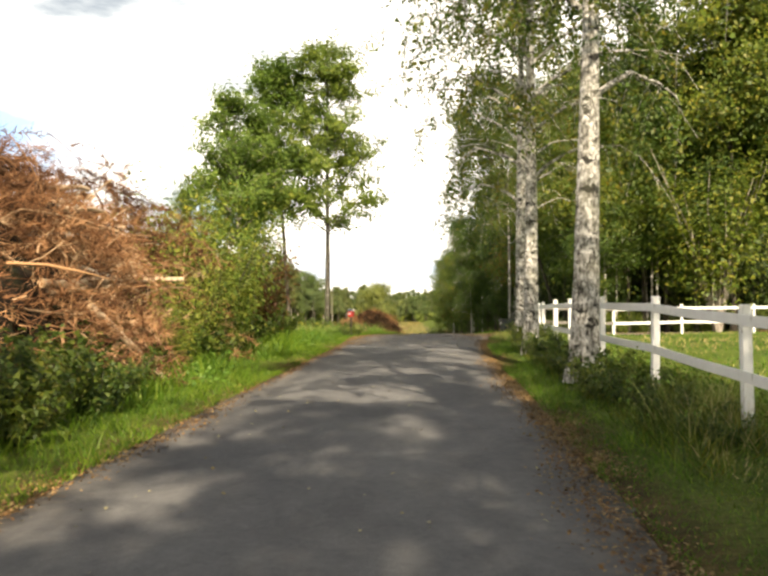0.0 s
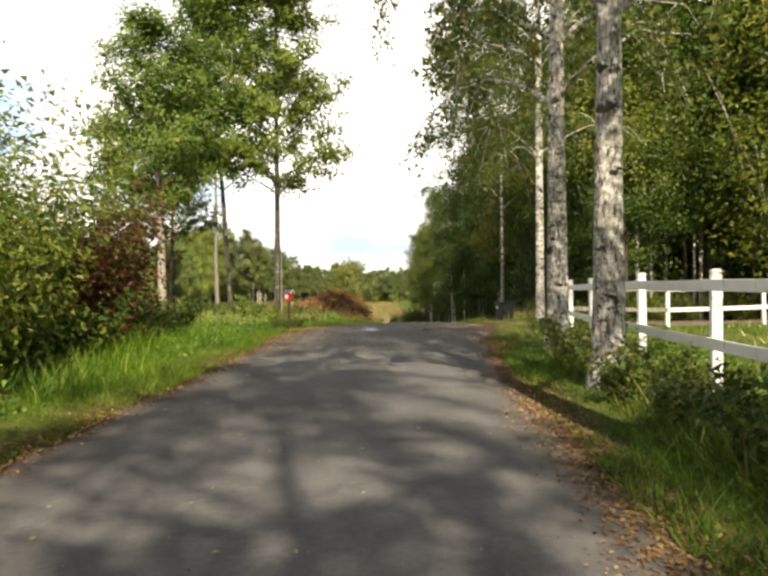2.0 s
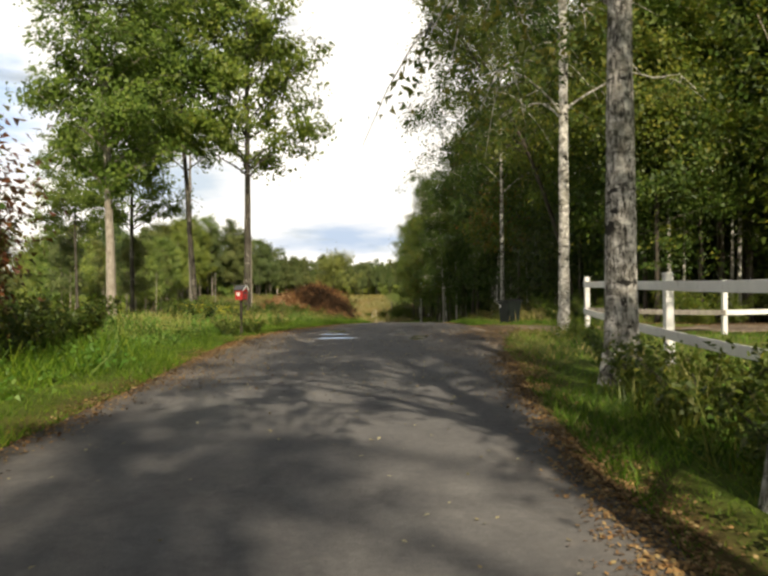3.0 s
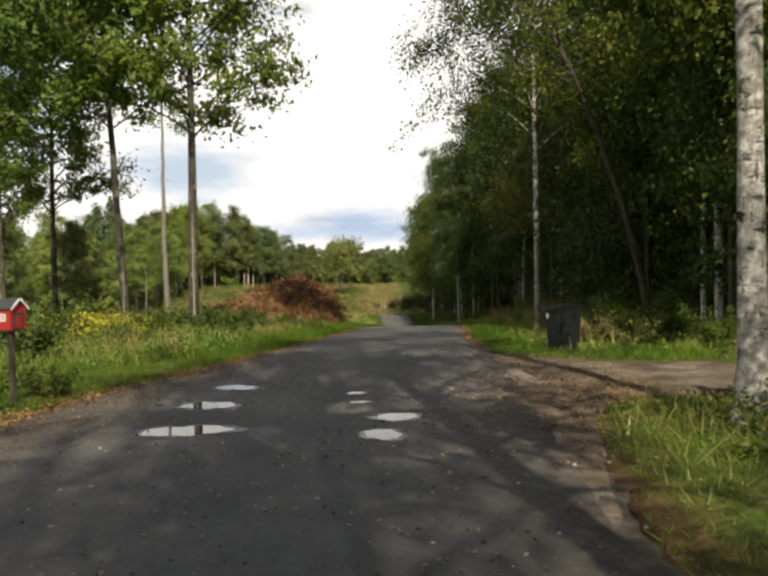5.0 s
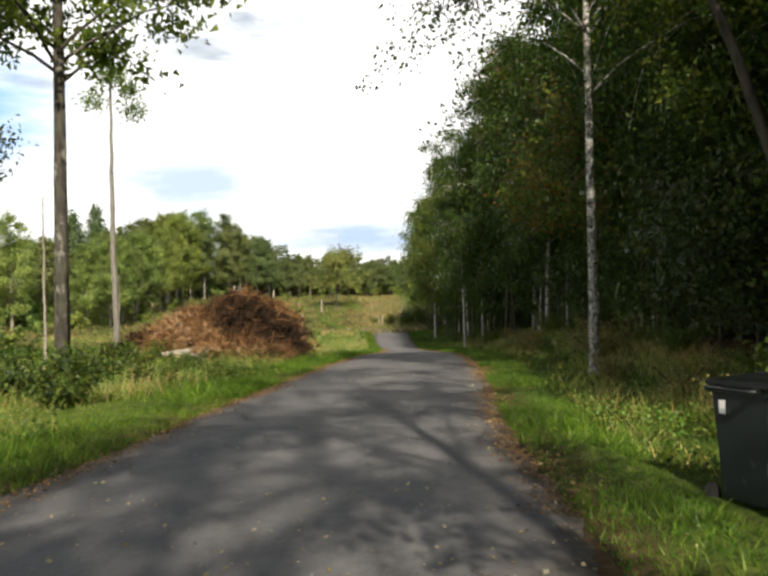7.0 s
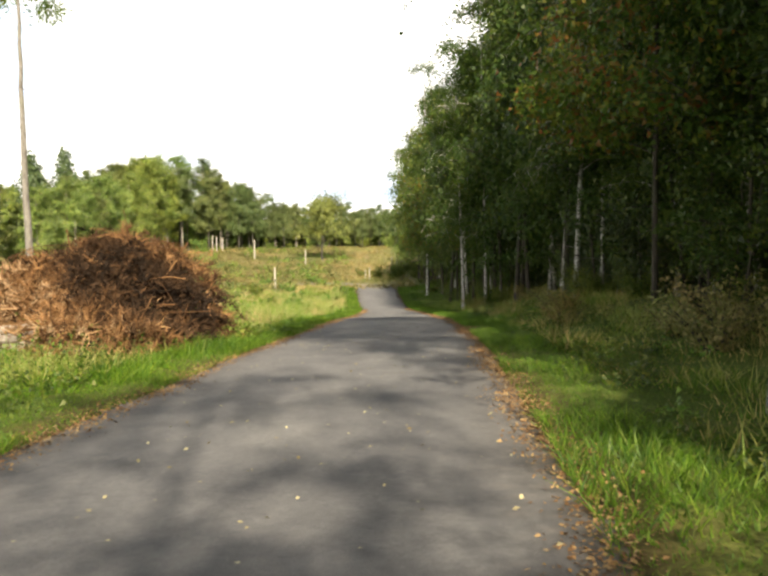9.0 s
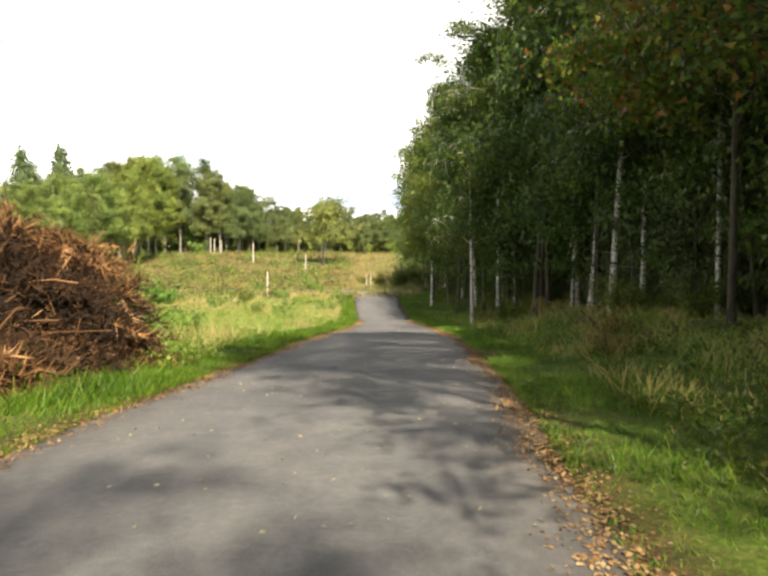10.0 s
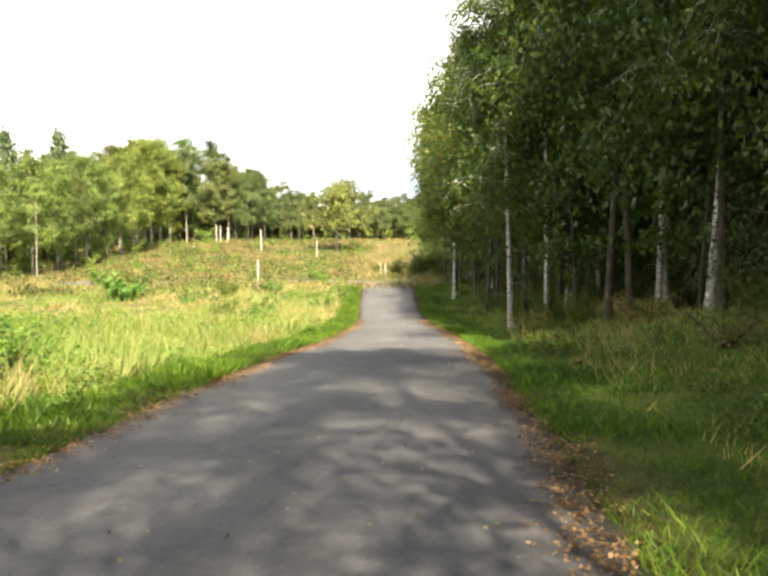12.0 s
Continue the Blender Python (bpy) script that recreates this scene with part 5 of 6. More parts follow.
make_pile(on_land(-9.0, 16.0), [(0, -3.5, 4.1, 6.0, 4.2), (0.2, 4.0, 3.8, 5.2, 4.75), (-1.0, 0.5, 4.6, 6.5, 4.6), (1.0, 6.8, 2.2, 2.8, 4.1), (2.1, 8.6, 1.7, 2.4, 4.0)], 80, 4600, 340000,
          "huge heap of brown conifer branches and sawn logs", 61,
          [(2.7, 2.6, 1.95, 8, 3.4, 0.07), (2.2, 1.3, 2.05, -6, 2.4, 0.08), (2.6, 0.2, 1.7, 12, 2.0, 0.08), (2.4, 2.8, 3.2, 20, 1.2, 0.06), (2.3, 1.5, 3.7, -15, 1.0, 0.06), (2.9, 3.6, 1.25, 15, 2.4, 0.07), (3.1, -0.3, 3.25, 80, 2.0, 0.06), (3.4, 2.0, 2.05, 84, 4.6, 0.06), (3.5, -1.0, 1.8, 78, 2.6, 0.08), (3.2, 1.4, 2.9, 86, 1.8, 0.06), (2.7, 0.2, 3.75, 70, 1.2, 0.06)])
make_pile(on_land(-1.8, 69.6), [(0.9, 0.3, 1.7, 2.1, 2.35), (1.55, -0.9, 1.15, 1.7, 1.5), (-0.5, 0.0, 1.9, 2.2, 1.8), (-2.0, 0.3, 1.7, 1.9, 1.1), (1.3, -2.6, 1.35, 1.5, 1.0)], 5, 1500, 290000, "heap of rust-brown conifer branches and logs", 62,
          [(0.25, -3.1, 0.64, 34, 2.3, 0.10), (0.05, -3.4, 0.42, 30, 2.5, 0.12), (-0.5, -3.0, 0.70, 26, 2.4, 0.10), (-0.2, -3.7, 0.15, 30, 2.6, 0.13), (0.75, -3.15, 0.30, 40, 1.2, 0.08), (-3.6, -1.2, 0.18, 12, 2.6, 0.05), (-3.9, -0.8, 0.3, -10, 2.2, 0.04), (-3.4, -1.6, 0.12, 30, 2.4, 0.06)], RUST_TWIG)


# ---- fence ----
def make_post(height, label, group):
    root = empty("fence_post", (0, 0, 0), label, "fence post", group)
    part("shaft", box((0.11, 0.11, height + 0.3), (0, 0, height / 2 - 0.15), 0.008), WHITE_PAINT, root)
    part("cap", box((0.135, 0.135, 0.05), (0, 0, height + 0.027), 0.02), WHITE_PAINT, root)
    return root


def rail(a, b, name="fence_rail", label="white painted board rail nailed to the fence posts", wide=0.125, group="fence rails", wood=None):
    """A board from a to b, standing on edge, slightly bowed."""
    a, b = Vector(a), Vector(b)
    d = b - a
    n = 8
    bm = bmesh.new()
    bmesh.ops.create_cube(bm, size=1.0)
    long = [e for e in bm.edges if abs((e.verts[0].co - e.verts[1].co).x) > 0.5]
    bmesh.ops.subdivide_edges(bm, edges=long, cuts=n)
    for v in bm.verts:
        u = v.co.x
        v.co = Vector((u * d.length, v.co.y * 0.032, v.co.z * wide - 0.012 * (1 - 4 * u * u)))
    bmesh.ops.bevel(bm, geom=[e for e in bm.edges if e.is_boundary or e.calc_face_angle(0) > 1], offset=0.005, segments=1, affect="EDGES")
    me = bpy.data.meshes.new(name)
    bm.to_mesh(me)
    bm.free()
    me.materials.append(wood or WHITE_PAINT)
    ob = new(name, me)
    ob.matrix_basis = Matrix.Translation((a + b) / 2) @ d.to_track_quat("X", "Z").to_matrix().to_4x4()
    return tagged(ob, label, "fence rail", group)


POSTS = "white paddock fence posts"
post = make_post(1.38, "square white painted wooden fence post", POSTS)
line = [(3.72, 2.0, 1.42), (3.86, 5.6, 1.45), (4.08, 9.2, 1.60), (4.2, 12.7, 1.79), (4.37, 16.4, 1.88), (4.61, 20.2, 1.93), (4.92, 23.4, 1.98), (5.4, 27.6, 2.0), (6.05, 31.8, 2.05), (6.78, 36.0, 2.07)]
back = [(6.78, 36.0), (10.2, 36.3), (13.3, 36.5), (16.6, 36.7), (19.9, 36.9), (23.2, 37.1), (26.5, 37.3), (29.8, 37.5), (33.1, 37.6), (36.4, 37.7)]
tops = []
for i, (x, y, z) in enumerate(line):
    g = float(land(x, y))
    z = max(z, g + 1.3)
    m = pose(x, y, g, rng.uniform(-1, 1), rng.uniform(-1, 1), rng.uniform(-6, 6)) @ Matrix.Diagonal((1, 1, (z - g) / 1.43, 1))
    if i == 0:
        post.matrix_basis = m
    else:
        copy_thing(post, m).matrix_basis = m
    tops.append(z)
for i in range(len(line) - 1):
    (x0, y0, _), (x1, y1, _) = line[i], line[i + 1]
    for down in (0.17, 0.80):
        rail((x0 - 0.075, y0, tops[i] - down), (x1 - 0.075, y1, tops[i + 1] - down))
bt = [tops[-1]]
for x, y in back[1:]:
    g = float(land(x, y))
    m = pose(x, y, g, 0, rng.uniform(-1, 1), rng.uniform(-4, 4)) @ Matrix.Diagonal((1, 1, 1.32 / 1.43, 1))
    copy_thing(post, m).matrix_basis = m
    bt.append(g + 1.32)
for i in range(len(back) - 1):
    for down in (0.16, 0.78):
        rail((back[i][0], back[i][1] - 0.075, bt[i] - down), (back[i + 1][0], back[i + 1][1] - 0.075, bt[i + 1] - down), label="grey board rail nailed to the fence posts" if i == 0 else "white painted board rail nailed to the fence posts", wood=GREY_BARK if i == 0 else None)


# ---- wheeled bin ----
def make_bin():
    root = empty("wheeled_bin", on_land(6.9, 45.9), "dark green plastic wheeled bin standing in the grass", "bin", turn=118)
    bm = box((0.56, 0.62, 0.92), (0, 0, 0.53), 0.03, 0.80)
    part("body", bm, BIN_PLASTIC, root)
    part("rim", box((0.60, 0.66, 0.05), (0, 0, 0.975), 0.012), BIN_PLASTIC, root)
    bm = box((0.60, 0.74, 0.06), (0, -0.02, 1.03), 0.022)
    for v in bm.verts:
        v.co.z += 0.03 * (1 - (v.co.x / 0.3) ** 2) * (v.co.z > 1.03)
    lid = part("lid", bm, BIN_LID, root, "black plastic lid")
    part("lid_ridge", box((0.44, 0.05, 0.02), (0, -0.20, 1.083), 0.006), BIN_LID, lid)
    bm = bmesh.new()
    bmesh.ops.create_cone(bm, cap_ends=True, segments=12, radius1=0.018, radius2=0.018, depth=0.46, matrix=Matrix.Translation((0, 0.41, 1.0)) @ pose(0, 0, 0, 0, 90, 0))
    part("handle", bm, BIN_LID, root, smooth=True)
    for x in (-0.2, 0.2):
        part("handle_bracket", box((0.04, 0.11, 0.05), (x, 0.36, 1.0), 0.008), BIN_LID, root)
    for x in (-0.30, 0.30):
        bm = bmesh.new()
        bmesh.ops.create_cone(bm, cap_ends=True, segments=20, radius1=0.10, radius2=0.10, depth=0.05, matrix=Matrix.Translation((x, 0.27, 0.10)) @ pose(0, 0, 0, 0, 90, 0))
        bmesh.ops.bevel(bm, geom=[e for e in bm.edges if e.calc_face_angle(0) > 1], offset=0.012, segments=2, affect="EDGES")
        part("wheel", bm, RUBBER, root, "black rubber wheel", smooth=False)
    part("foot", box((0.40, 0.05, 0.07), (0, -0.22, 0.035), 0.01), BIN_PLASTIC, root)
    part("sticker", box((0.06, 0.004, 0.11), (0.16, 0.306, 0.84), 0.001), PAPER, root, "white paper sticker")
    return root


make_bin()


# ---- red box on a post ----
def make_box():
    root = empty("roadside_box", on_land(-1.52, 37.7, 0.24), "small red wooden box with a gabled dark roof on a post", "box", turn=-27, size=0.8)
    part("post", box((0.07, 0.07, 1.3), (0, 0.0, 0.15), 0.005), FOREST_BARK, root, "weathered dark post")
    part("body", box((0.28, 0.25, 0.31), (0, 0, 0.925), 0.004), RED_PAINT, root)
    bm = bmesh.new()
    vs = [bm.verts.new(p) for p in ((-0.14, -0.125, 1.08), (-0.14, 0.125, 1.08), (-0.14, 0, 1.21), (0.14, -0.125, 1.08), (0.14, 0.125, 1.08), (0.14, 0, 1.21))]
    for f in ((2, 1, 0), (3, 4, 5), (0, 1, 4, 3), (1, 2, 5, 4), (2, 0, 3, 5)):
        bm.faces.new([vs[i] for i in f])
    part("gable", bm, RED_PAINT, root)
    for side in (-1, 1):
        part("roof_board", box((0.36, 0.215, 0.016), (0, side * 0.083, 1.150), 0.003, turn=pose(0, 0, 0, side * -46, 0, 0)), FELT, root, "dark felted roof board")
        part("barge_board", box((0.014, 0.215, 0.034), (0.186, side * 0.083, 1.140), 0.003, turn=pose(0, 0, 0, side * -46, 0, 0)), WHITE_PAINT, root, "white barge board")
        part("trim", box((0.012, 0.03, 0.31), (0.1465, side * 0.108, 0.925), 0.003), RED_PAINT, root, "red corner trim")
    part("trim", box((0.03, 0.012, 0.31), (0.125, -0.1315, 0.925), 0.003), RED_PAINT, root, "red corner trim")
    # flat dark panel: the shade inside the open face, put into colour
    door = part("door", box((0.008, 0.175, 0.24), (0.1445, 0, 0.90), 0.002), FELT, root, "dark panel coloured as the shaded opening")
    part("opening_panel", box((0.006, 0.10, 0.17), (0.1505, 0, 0.885), 0.002), RED_PAINT, door, "red panel on the dark opening")
    part("notice", box((0.11, 0.005, 0.11), (-0.02, -0.1285, 0.95), 0.001), PAPER, root, "white paper notice")
    for n in range(3):
        part("notice_line", box((0.07, 0.003, 0.009), (-0.02, -0.1325, 0.98 - 0.027 * n), 0.0005), FELT, root, "grey bar of print")
    return root


make_box()


# ---- stakes, snags and stumps in the clearing ----
def make_stake(height, width, label, seed):
    rng = np.random.default_rng(seed)
    root = empty("stake", (0, 0, 0), label, "stake")
    k = 8
    s = np.linspace(0, 1, k)
    path = np.stack([rng.normal(0, 0.03) * s, rng.normal(0, 0.03) * s, s * height - 0.15], 1)
    v, q = tubes(path[None], (width * (1 - 0.25 * s))[None], 8)
    sheet("shaft", v, q, 4, STAKE_WOOD, root, smooth=True)
    tip = path[-1]
    ring = v.reshape(k, 8, 3)[-1]
    mesh_object("top", np.concatenate([ring, [tip + np.array([0, 0, width * 0.8])]]), [(i, (i + 1) % 8, 8) for i in range(8)], CUT_WOOD, root)
    return root


STAKES = "pale stakes in the clearing"
stake = make_stake(2.4, 0.085, "pale upright stake in the long grass", 71)
settle(stake, -3.3, 125.0, 1.0, 0, STAKES)
for x, y, s in ((-23.5, 205, 1.4), (-22.6, 204, 1.35), (-21.8, 206, 1.2), (-14.5, 196, 1.5), (5.5, 150.0, 0.7), (5.0, 151.0, 0.6), (8.5, 158.0, 1.2), (9.3, 158, 1.1), (-17.8, 134, 0.6), (-4.8, 186, 1.1)):
    plant(stake, x, y, s, rng.uniform(0, 360), group=STAKES)


def make_snag(height, radius, seed, label, tuft=0):
    """A dead bare stem with a few broken stubs."""
    rng = np.random.default_rng(seed)
    root = empty("dead_tree", (0, 0, 0), label, "dead tree")
    k = 18
    s = np.linspace(0, 1, k)
    path = np.stack([np.cumsum(rng.normal(0, 0.03, k)), np.cumsum(rng.normal(0, 0.03, k)), s * height - 0.1], 1)
    v, q = tubes(path[None], (radius * (1 - 0.75 * s) + 0.01)[None], 8)
    sheet("trunk", v, q, 4, GREY_BARK if tuft else DEAD_BARK, root, smooth=True)
    for n in range(7):
        i = rng.integers(7, k - 1)
        d = rng.normal(0, 1, 3) * [1, 1, 0.4]
        d /= np.linalg.norm(d)
        st = np.linspace(0, 1, 4)[:, None]
        v, q = tubes((path[i] + d * st * rng.uniform(0.2, 0.9))[None], (0.025 * (1 - 0.8 * st[:, 0]))[None], 4)
        sheet("branch_stub", v, q, 4, DEAD_BARK, root)
    if tuft:
        c = path[-1] + np.concatenate([rng.normal(0, 1, (tuft // 5, 3)) * [0.35, 0.35, 0.3] + o for o in ((0.9, 0.1, -1.0), (-1.0, 0.2, -1.6), (0.2, 0.5, 0.1), (0.0, -0.6, -0.5), (1.3, 0.0, -2.2))])
        v, q = leaf_cards(rng, c, 0.14, corners=3)
        sheet("crown", v, q, 3, OAK_LEAF, root, "sparse green tuft of leaves")
    return root


SNAGS = "dead stems on the verge"
tall = make_snag(15.5, 0.19, 82, "tall bare tree stem with a small tuft of leaves", 2400)
settle(tall, -14.3, 97.6, 1.32, 0, SNAGS)
snag = make_snag(13.0, 0.11, 81, "tall thin dead tree stem")
settle(snag, -30.0, 150.0, 0.6, 0, SNAGS)
for x, y, s in ((-21.6, 93.6, 0.34), (-20.9, 94.0, 0.30)):
    plant(snag, x, y, s, x * 50, "pale broken tree stump", SNAGS)
plant(snag, -4.6, 52.5, 0.17, 30, "short grey dead stump", SNAGS)
plant(snag, -3.7, 58.2, 0.34, 110, "thin broken dead stem", SNAGS)


# ---- puddles ----
def make_puddle(x, y, rx, ry_, seed):
    rng = np.random.default_rng(seed)
    n = 40
    a = np.linspace(0, 2 * np.pi, n, endpoint=False)
    r = 1 + 0.14 * np.sin(a * 2 + seed) + 0.08 * np.sin(a * 5 + 2 * seed) + 0.05 * np.sin(a * 9 + seed)
    px, py = x + np.cos(a) * rx * r, y + np.sin(a) * ry_ * r
    def lane(u, v):
        return float(land_z(v) + np.interp((u - road_left(v)) / (road_right(v) - road_left(v)), across, crown))

    sx, sy = (lane(x + rx, y) - lane(x - rx, y)) / (2 * rx), (lane(x, y + ry_) - lane(x, y - ry_)) / (2 * ry_)
    surface = lambda u, v: lane(x, y) + 0.008 + sx * (u - x) + sy * (v - y)
    v = np.stack([px, py, surface(px, py)], 1)
    qx, qy = x + (px - x) * 1.05, y + (py - y) * 1.05
    low = np.stack([qx, qy, surface(qx, qy) - 0.05], 1)
    faces = [tuple(range(n))] + [(i, i + n, (i + 1) % n + n, (i + 1) % n) for i in range(n)]
    ob = mesh_object("puddle", np.concatenate([v, low]), faces, WATER)
    tagged(ob, "shallow rain puddle in a pothole of the lane", "puddle", "puddles in the lane")
    r2 = 1.22 + 0.10 * np.sin(a * 3 + seed) + 0.08 * np.sin(a * 8 + 3 * seed)
    wx, wy = x + (px - x) * r2, y + (py - y) * r2
    wet = np.stack([wx, wy, surface(wx, wy) - 0.004], 1)
    low = wet + [0, 0, -0.05]
    mesh_object("wet_rim", np.concatenate([wet, low]), [tuple(range(n))] + [(i, i + n, (i + 1) % n + n, (i + 1) % n) for i in range(n)], WET, ob, "dark wet asphalt rim")


for i, (x, y, a, b) in enumerate(((0.88, 35.80, 0.38, 0.27), (0.82, 37.28, 0.27, 0.27), (0.90, 38.70, 0.24, 0.22), (2.72, 35.45, 0.19, 0.21), (2.88, 36.34, 0.25, 0.18), (2.45, 38.0, 0.11, 0.08), (2.5, 37.3, 0.10, 0.07))):
    make_puddle(x, y, a, b, i + 1)


# ---- grass, weeds and fallen leaves ----
def off_bend(x, y):
    """The strip in which the lane turns away."""
    return (x > -24) & (x < 8.5) & (y > 131.5 + 3.5 * ease(2.5 - x, 0, 4)) & (y < 143)


def scatter(seed, n, y0, y1, near, far, side, skew=1.6):
    """Roots on one verge, denser near the lane."""
    rng = np.random.default_rng(seed)
    y = rng.uniform(y0, y1, n)
    o = near + (far - near) * rng.uniform(0, 1, n) ** skew
    x = road_left(y) - o if side < 0 else road_right(y) + o
    keep = ~off_bend(x, y) & ~((side > 0) & (x > 3.2) & (y > drive_near(x) - 0.05) & (y < drive_far(x) + 0.05))
    keep &= ~((side > 0) & (y > 29) & (y < 37.5) & (rng.uniform(0, 1, n) < 0.8))
    x, y = x[keep], y[keep]
    return np.stack([x, y, land(x, y) - 0.02], 1), rng


def grass(name, label, roots, rng, height, width, material, lean=0.35, corners=3):
    v, q = blades(rng, roots, height, width, lean, corners)
    tagged(sheet(name, v, q, corners, material), label, "grass", kind="stuff")


def tuft_height(roots, low=0.45):
    """Grass stands higher in some patches than in others."""
    p = waves(roots[:, 0] * 1.3 + 5, roots[:, 1] * 1.3)
    return (low + (1.35 - low) * ease(p, -0.7, 0.9))[:, None]


for side in (-1, 1):
    roots, g = scatter(91 + side, 120000, -1.0, 80.0, 0.0, 3.4, side, 1.3)
    grass("verge_grass", "green verge grass beside the lane", roots, g, 0.12 * tuft_height(roots), 0.0075, GRASS, 0.7)
    roots, g = scatter(93 + side, 9000, -1.0, 80.0, 0.2, 4.2, side, 1.0)
    grass("verge_tufts", "taller tufts in the verge grass", roots, g, 0.24 * tuft_height(roots, 0.1), 0.008, GRASS, 0.55)
    roots, g = scatter(95 + side, 36000, 75.0, 128.0, 0.15, 5.0, side)
    grass("verge_grass", "green verge grass beside the lane", roots, g, 0.17 * tuft_height(roots), 0.018, GRASS, 0.6)
roots, g = scatter(101, 14000, 2.0, 34.0, 0.9, 4.5, -1, 1.0)
grass("tall_grass", "tall green grass and weeds below the bushes", roots, g, 0.42 * tuft_height(roots, 0.2), 0.013, GRASS, 0.5)
# bramble colour on these blades stands in for the shade along the fence
roots, g = scatter(102, 9000, 3.0, 28.0, 0.7, 2.6, 1, 1.0)
grass("tall_grass", "tall grass and weeds along the fence, coloured dark for shade", roots, g, 0.34 * tuft_height(roots, 0.2), 0.012, BRAMBLE_LEAF, 0.55)
roots, g = scatter(107, 3000, 5.0, 34.0, 1.0, 2.4, 1, 1.0)
grass("tall_grass", "dry grass stalks along the fence", roots, g, 0.45 * tuft_height(roots, 0.1), 0.009, DRY_GRASS, 0.5)
xy = np.stack([np.random.default_rng(129).uniform(4.0, 8.5, 2600), np.random.default_rng(130).uniform(28.5, 37.0, 2600)], 1)
xy = xy[(xy[:, 1] < drive_near(xy[:, 0]) - 0.1) & (xy[:, 0] > road_right(xy[:, 1]) + 0.25)]
xyz = np.column_stack([xy, land(xy[:, 0], xy[:, 1]) - 0.02])
grass("tall_grass", "sparse dry brown grass at the driveway corner", xyz, np.random.default_rng(131), 0.24 * tuft_height(xyz, 0.2), 0.007, HEATH, 0.7)
roots, g = scatter(103, 40000, 52.0, 96.0, 1.9, 18.0, -1, 1.0)
grass("meadow_grass", "long yellowing grass at the near side of the clearing", roots, g, 0.34 * tuft_height(roots, 0.1), 0.010, DRY_GRASS, 0.7)
roots, g = scatter(132, 26000, 74.0, 118.0, 1.3, 9.0, -1, 1.2)
grass("meadow_grass", "tall pale straw grass beside the lane", roots, g, 0.55 * tuft_height(roots, 0.15), 0.012, DRY_GRASS, 0.5)
roots, g = scatter(118, 26000, 54.0, 126.0, 0.12, 1.8, -1, 1.0)
grass("verge_tufts", "lush green tufts on the low bank by the lane", roots, g, 0.18 * tuft_height(roots, 0.25), 0.010, GRASS, 0.7)
roots, g = scatter(119, 9000, 62.0, 104.0, 2.0, 12.0, -1, 1.0)
grass("meadow_grass", "tall green stalks among the weeds", roots, g, 0.62 * tuft_height(roots, 0.05), 0.014, GRASS, 0.4)
roots, g = scatter(108, 44000, 94.0, 140.0, 1.2, 34.0, -1, 1.0)
grass("meadow_grass", "long yellowing grass in the clearing", roots, g, 0.38 * tuft_height(roots, 0.1), 0.03, DRY_GRASS, 0.7)
roots, g = scatter(104, 20000, 34.0, 80.0, 0.6, 10.0, -1, 1.0)
grass("meadow_grass", "long green grass under the oaks", roots, g, 0.28 * tuft_height(roots, 0.2), 0.010, GRASS, 0.7)
roots, g = scatter(124, 17000, 36.0, 66.0, 1.2, 8.0, -1, 0.9)
grass("tall_grass", "long brownish grass on the verge under the oaks", roots, g, 0.40 * tuft_height(roots, 0.1), 0.007, DRY_GRASS, 0.6)
rng2 = np.random.default_rng(105)
xy = np.stack([rng2.uniform(-60, 10, 44000), rng2.uniform(125, 250, 44000)], 1)
xy = xy[~off_bend(xy[:, 0], xy[:, 1])]
grass("meadow_grass", "brownish heath grass on the rise", np.column_stack([xy, land(xy[:, 0], xy[:, 1]) - 0.05]), rng2, 0.55, 0.06, HEATH, 0.8)


def weeds(name, label, seed, clumps, x0, x1, y0, y1, size, leaf, material, per=34, side=-1):
    """Low leafy weeds in separate clumps, thick in some patches and missing in others."""
    rng = np.random.default_rng(seed)
    x, y = rng.uniform(x0, x1, clumps), rng.uniform(y0, y1, clumps)
    keep = (waves(x * 0.5, y * 0.5) + rng.normal(0, 0.4, clumps) > -0.15) & ((x < road_left(np.clip(y, -60, 136)) - 0.9) if side < 0 else (x > road_right(np.clip(y, -60, 136)) + 1.1))
    keep &= ~off_bend(x, y)
    x, y = x[keep], y[keep]
    s = rng.uniform(0.4, 1.2, len(x)) * size
    pick = np.repeat(np.arange(len(x)), per)
    o = rng.normal(0, 0.5, (len(pick), 2)) * s[pick][:, None]
    up = np.abs(rng.normal(0, 0.5, len(pick))) * s[pick] * np.exp(-(o ** 2).sum(1) / s[pick] ** 2)
    px, py = x[pick] + o[:, 0], y[pick] + o[:, 1]
    v, q = leaf_cards(rng, np.column_stack([px, py, land(px, py) + 0.05 + up]), leaf * 1.2, corners=3)
    tagged(sheet(name, v, q, 3, material), label, "weeds", kind="stuff")


weeds("meadow_weeds", "green and yellow weeds in the clearing", 111, 800, -26, 4, 92, 140, 0.8, 0.075, WEED_LEAF, 70)
weeds("meadow_weeds", "green weeds near the lane in the clearing", 112, 420, -14, 4, 68, 100, 0.8, 0.06, WEED_LEAF, 110)
weeds("meadow_weeds", "tall leafy green weeds beside the lane", 123, 620, -18, -1, 70, 100, 1.0, 0.055, WEED_LEAF, 230)
weeds("meadow_weeds", "pale weeds on the rise", 113, 450, -50, 10, 140, 235, 1.3, 0.2, WEED_LEAF, 60)
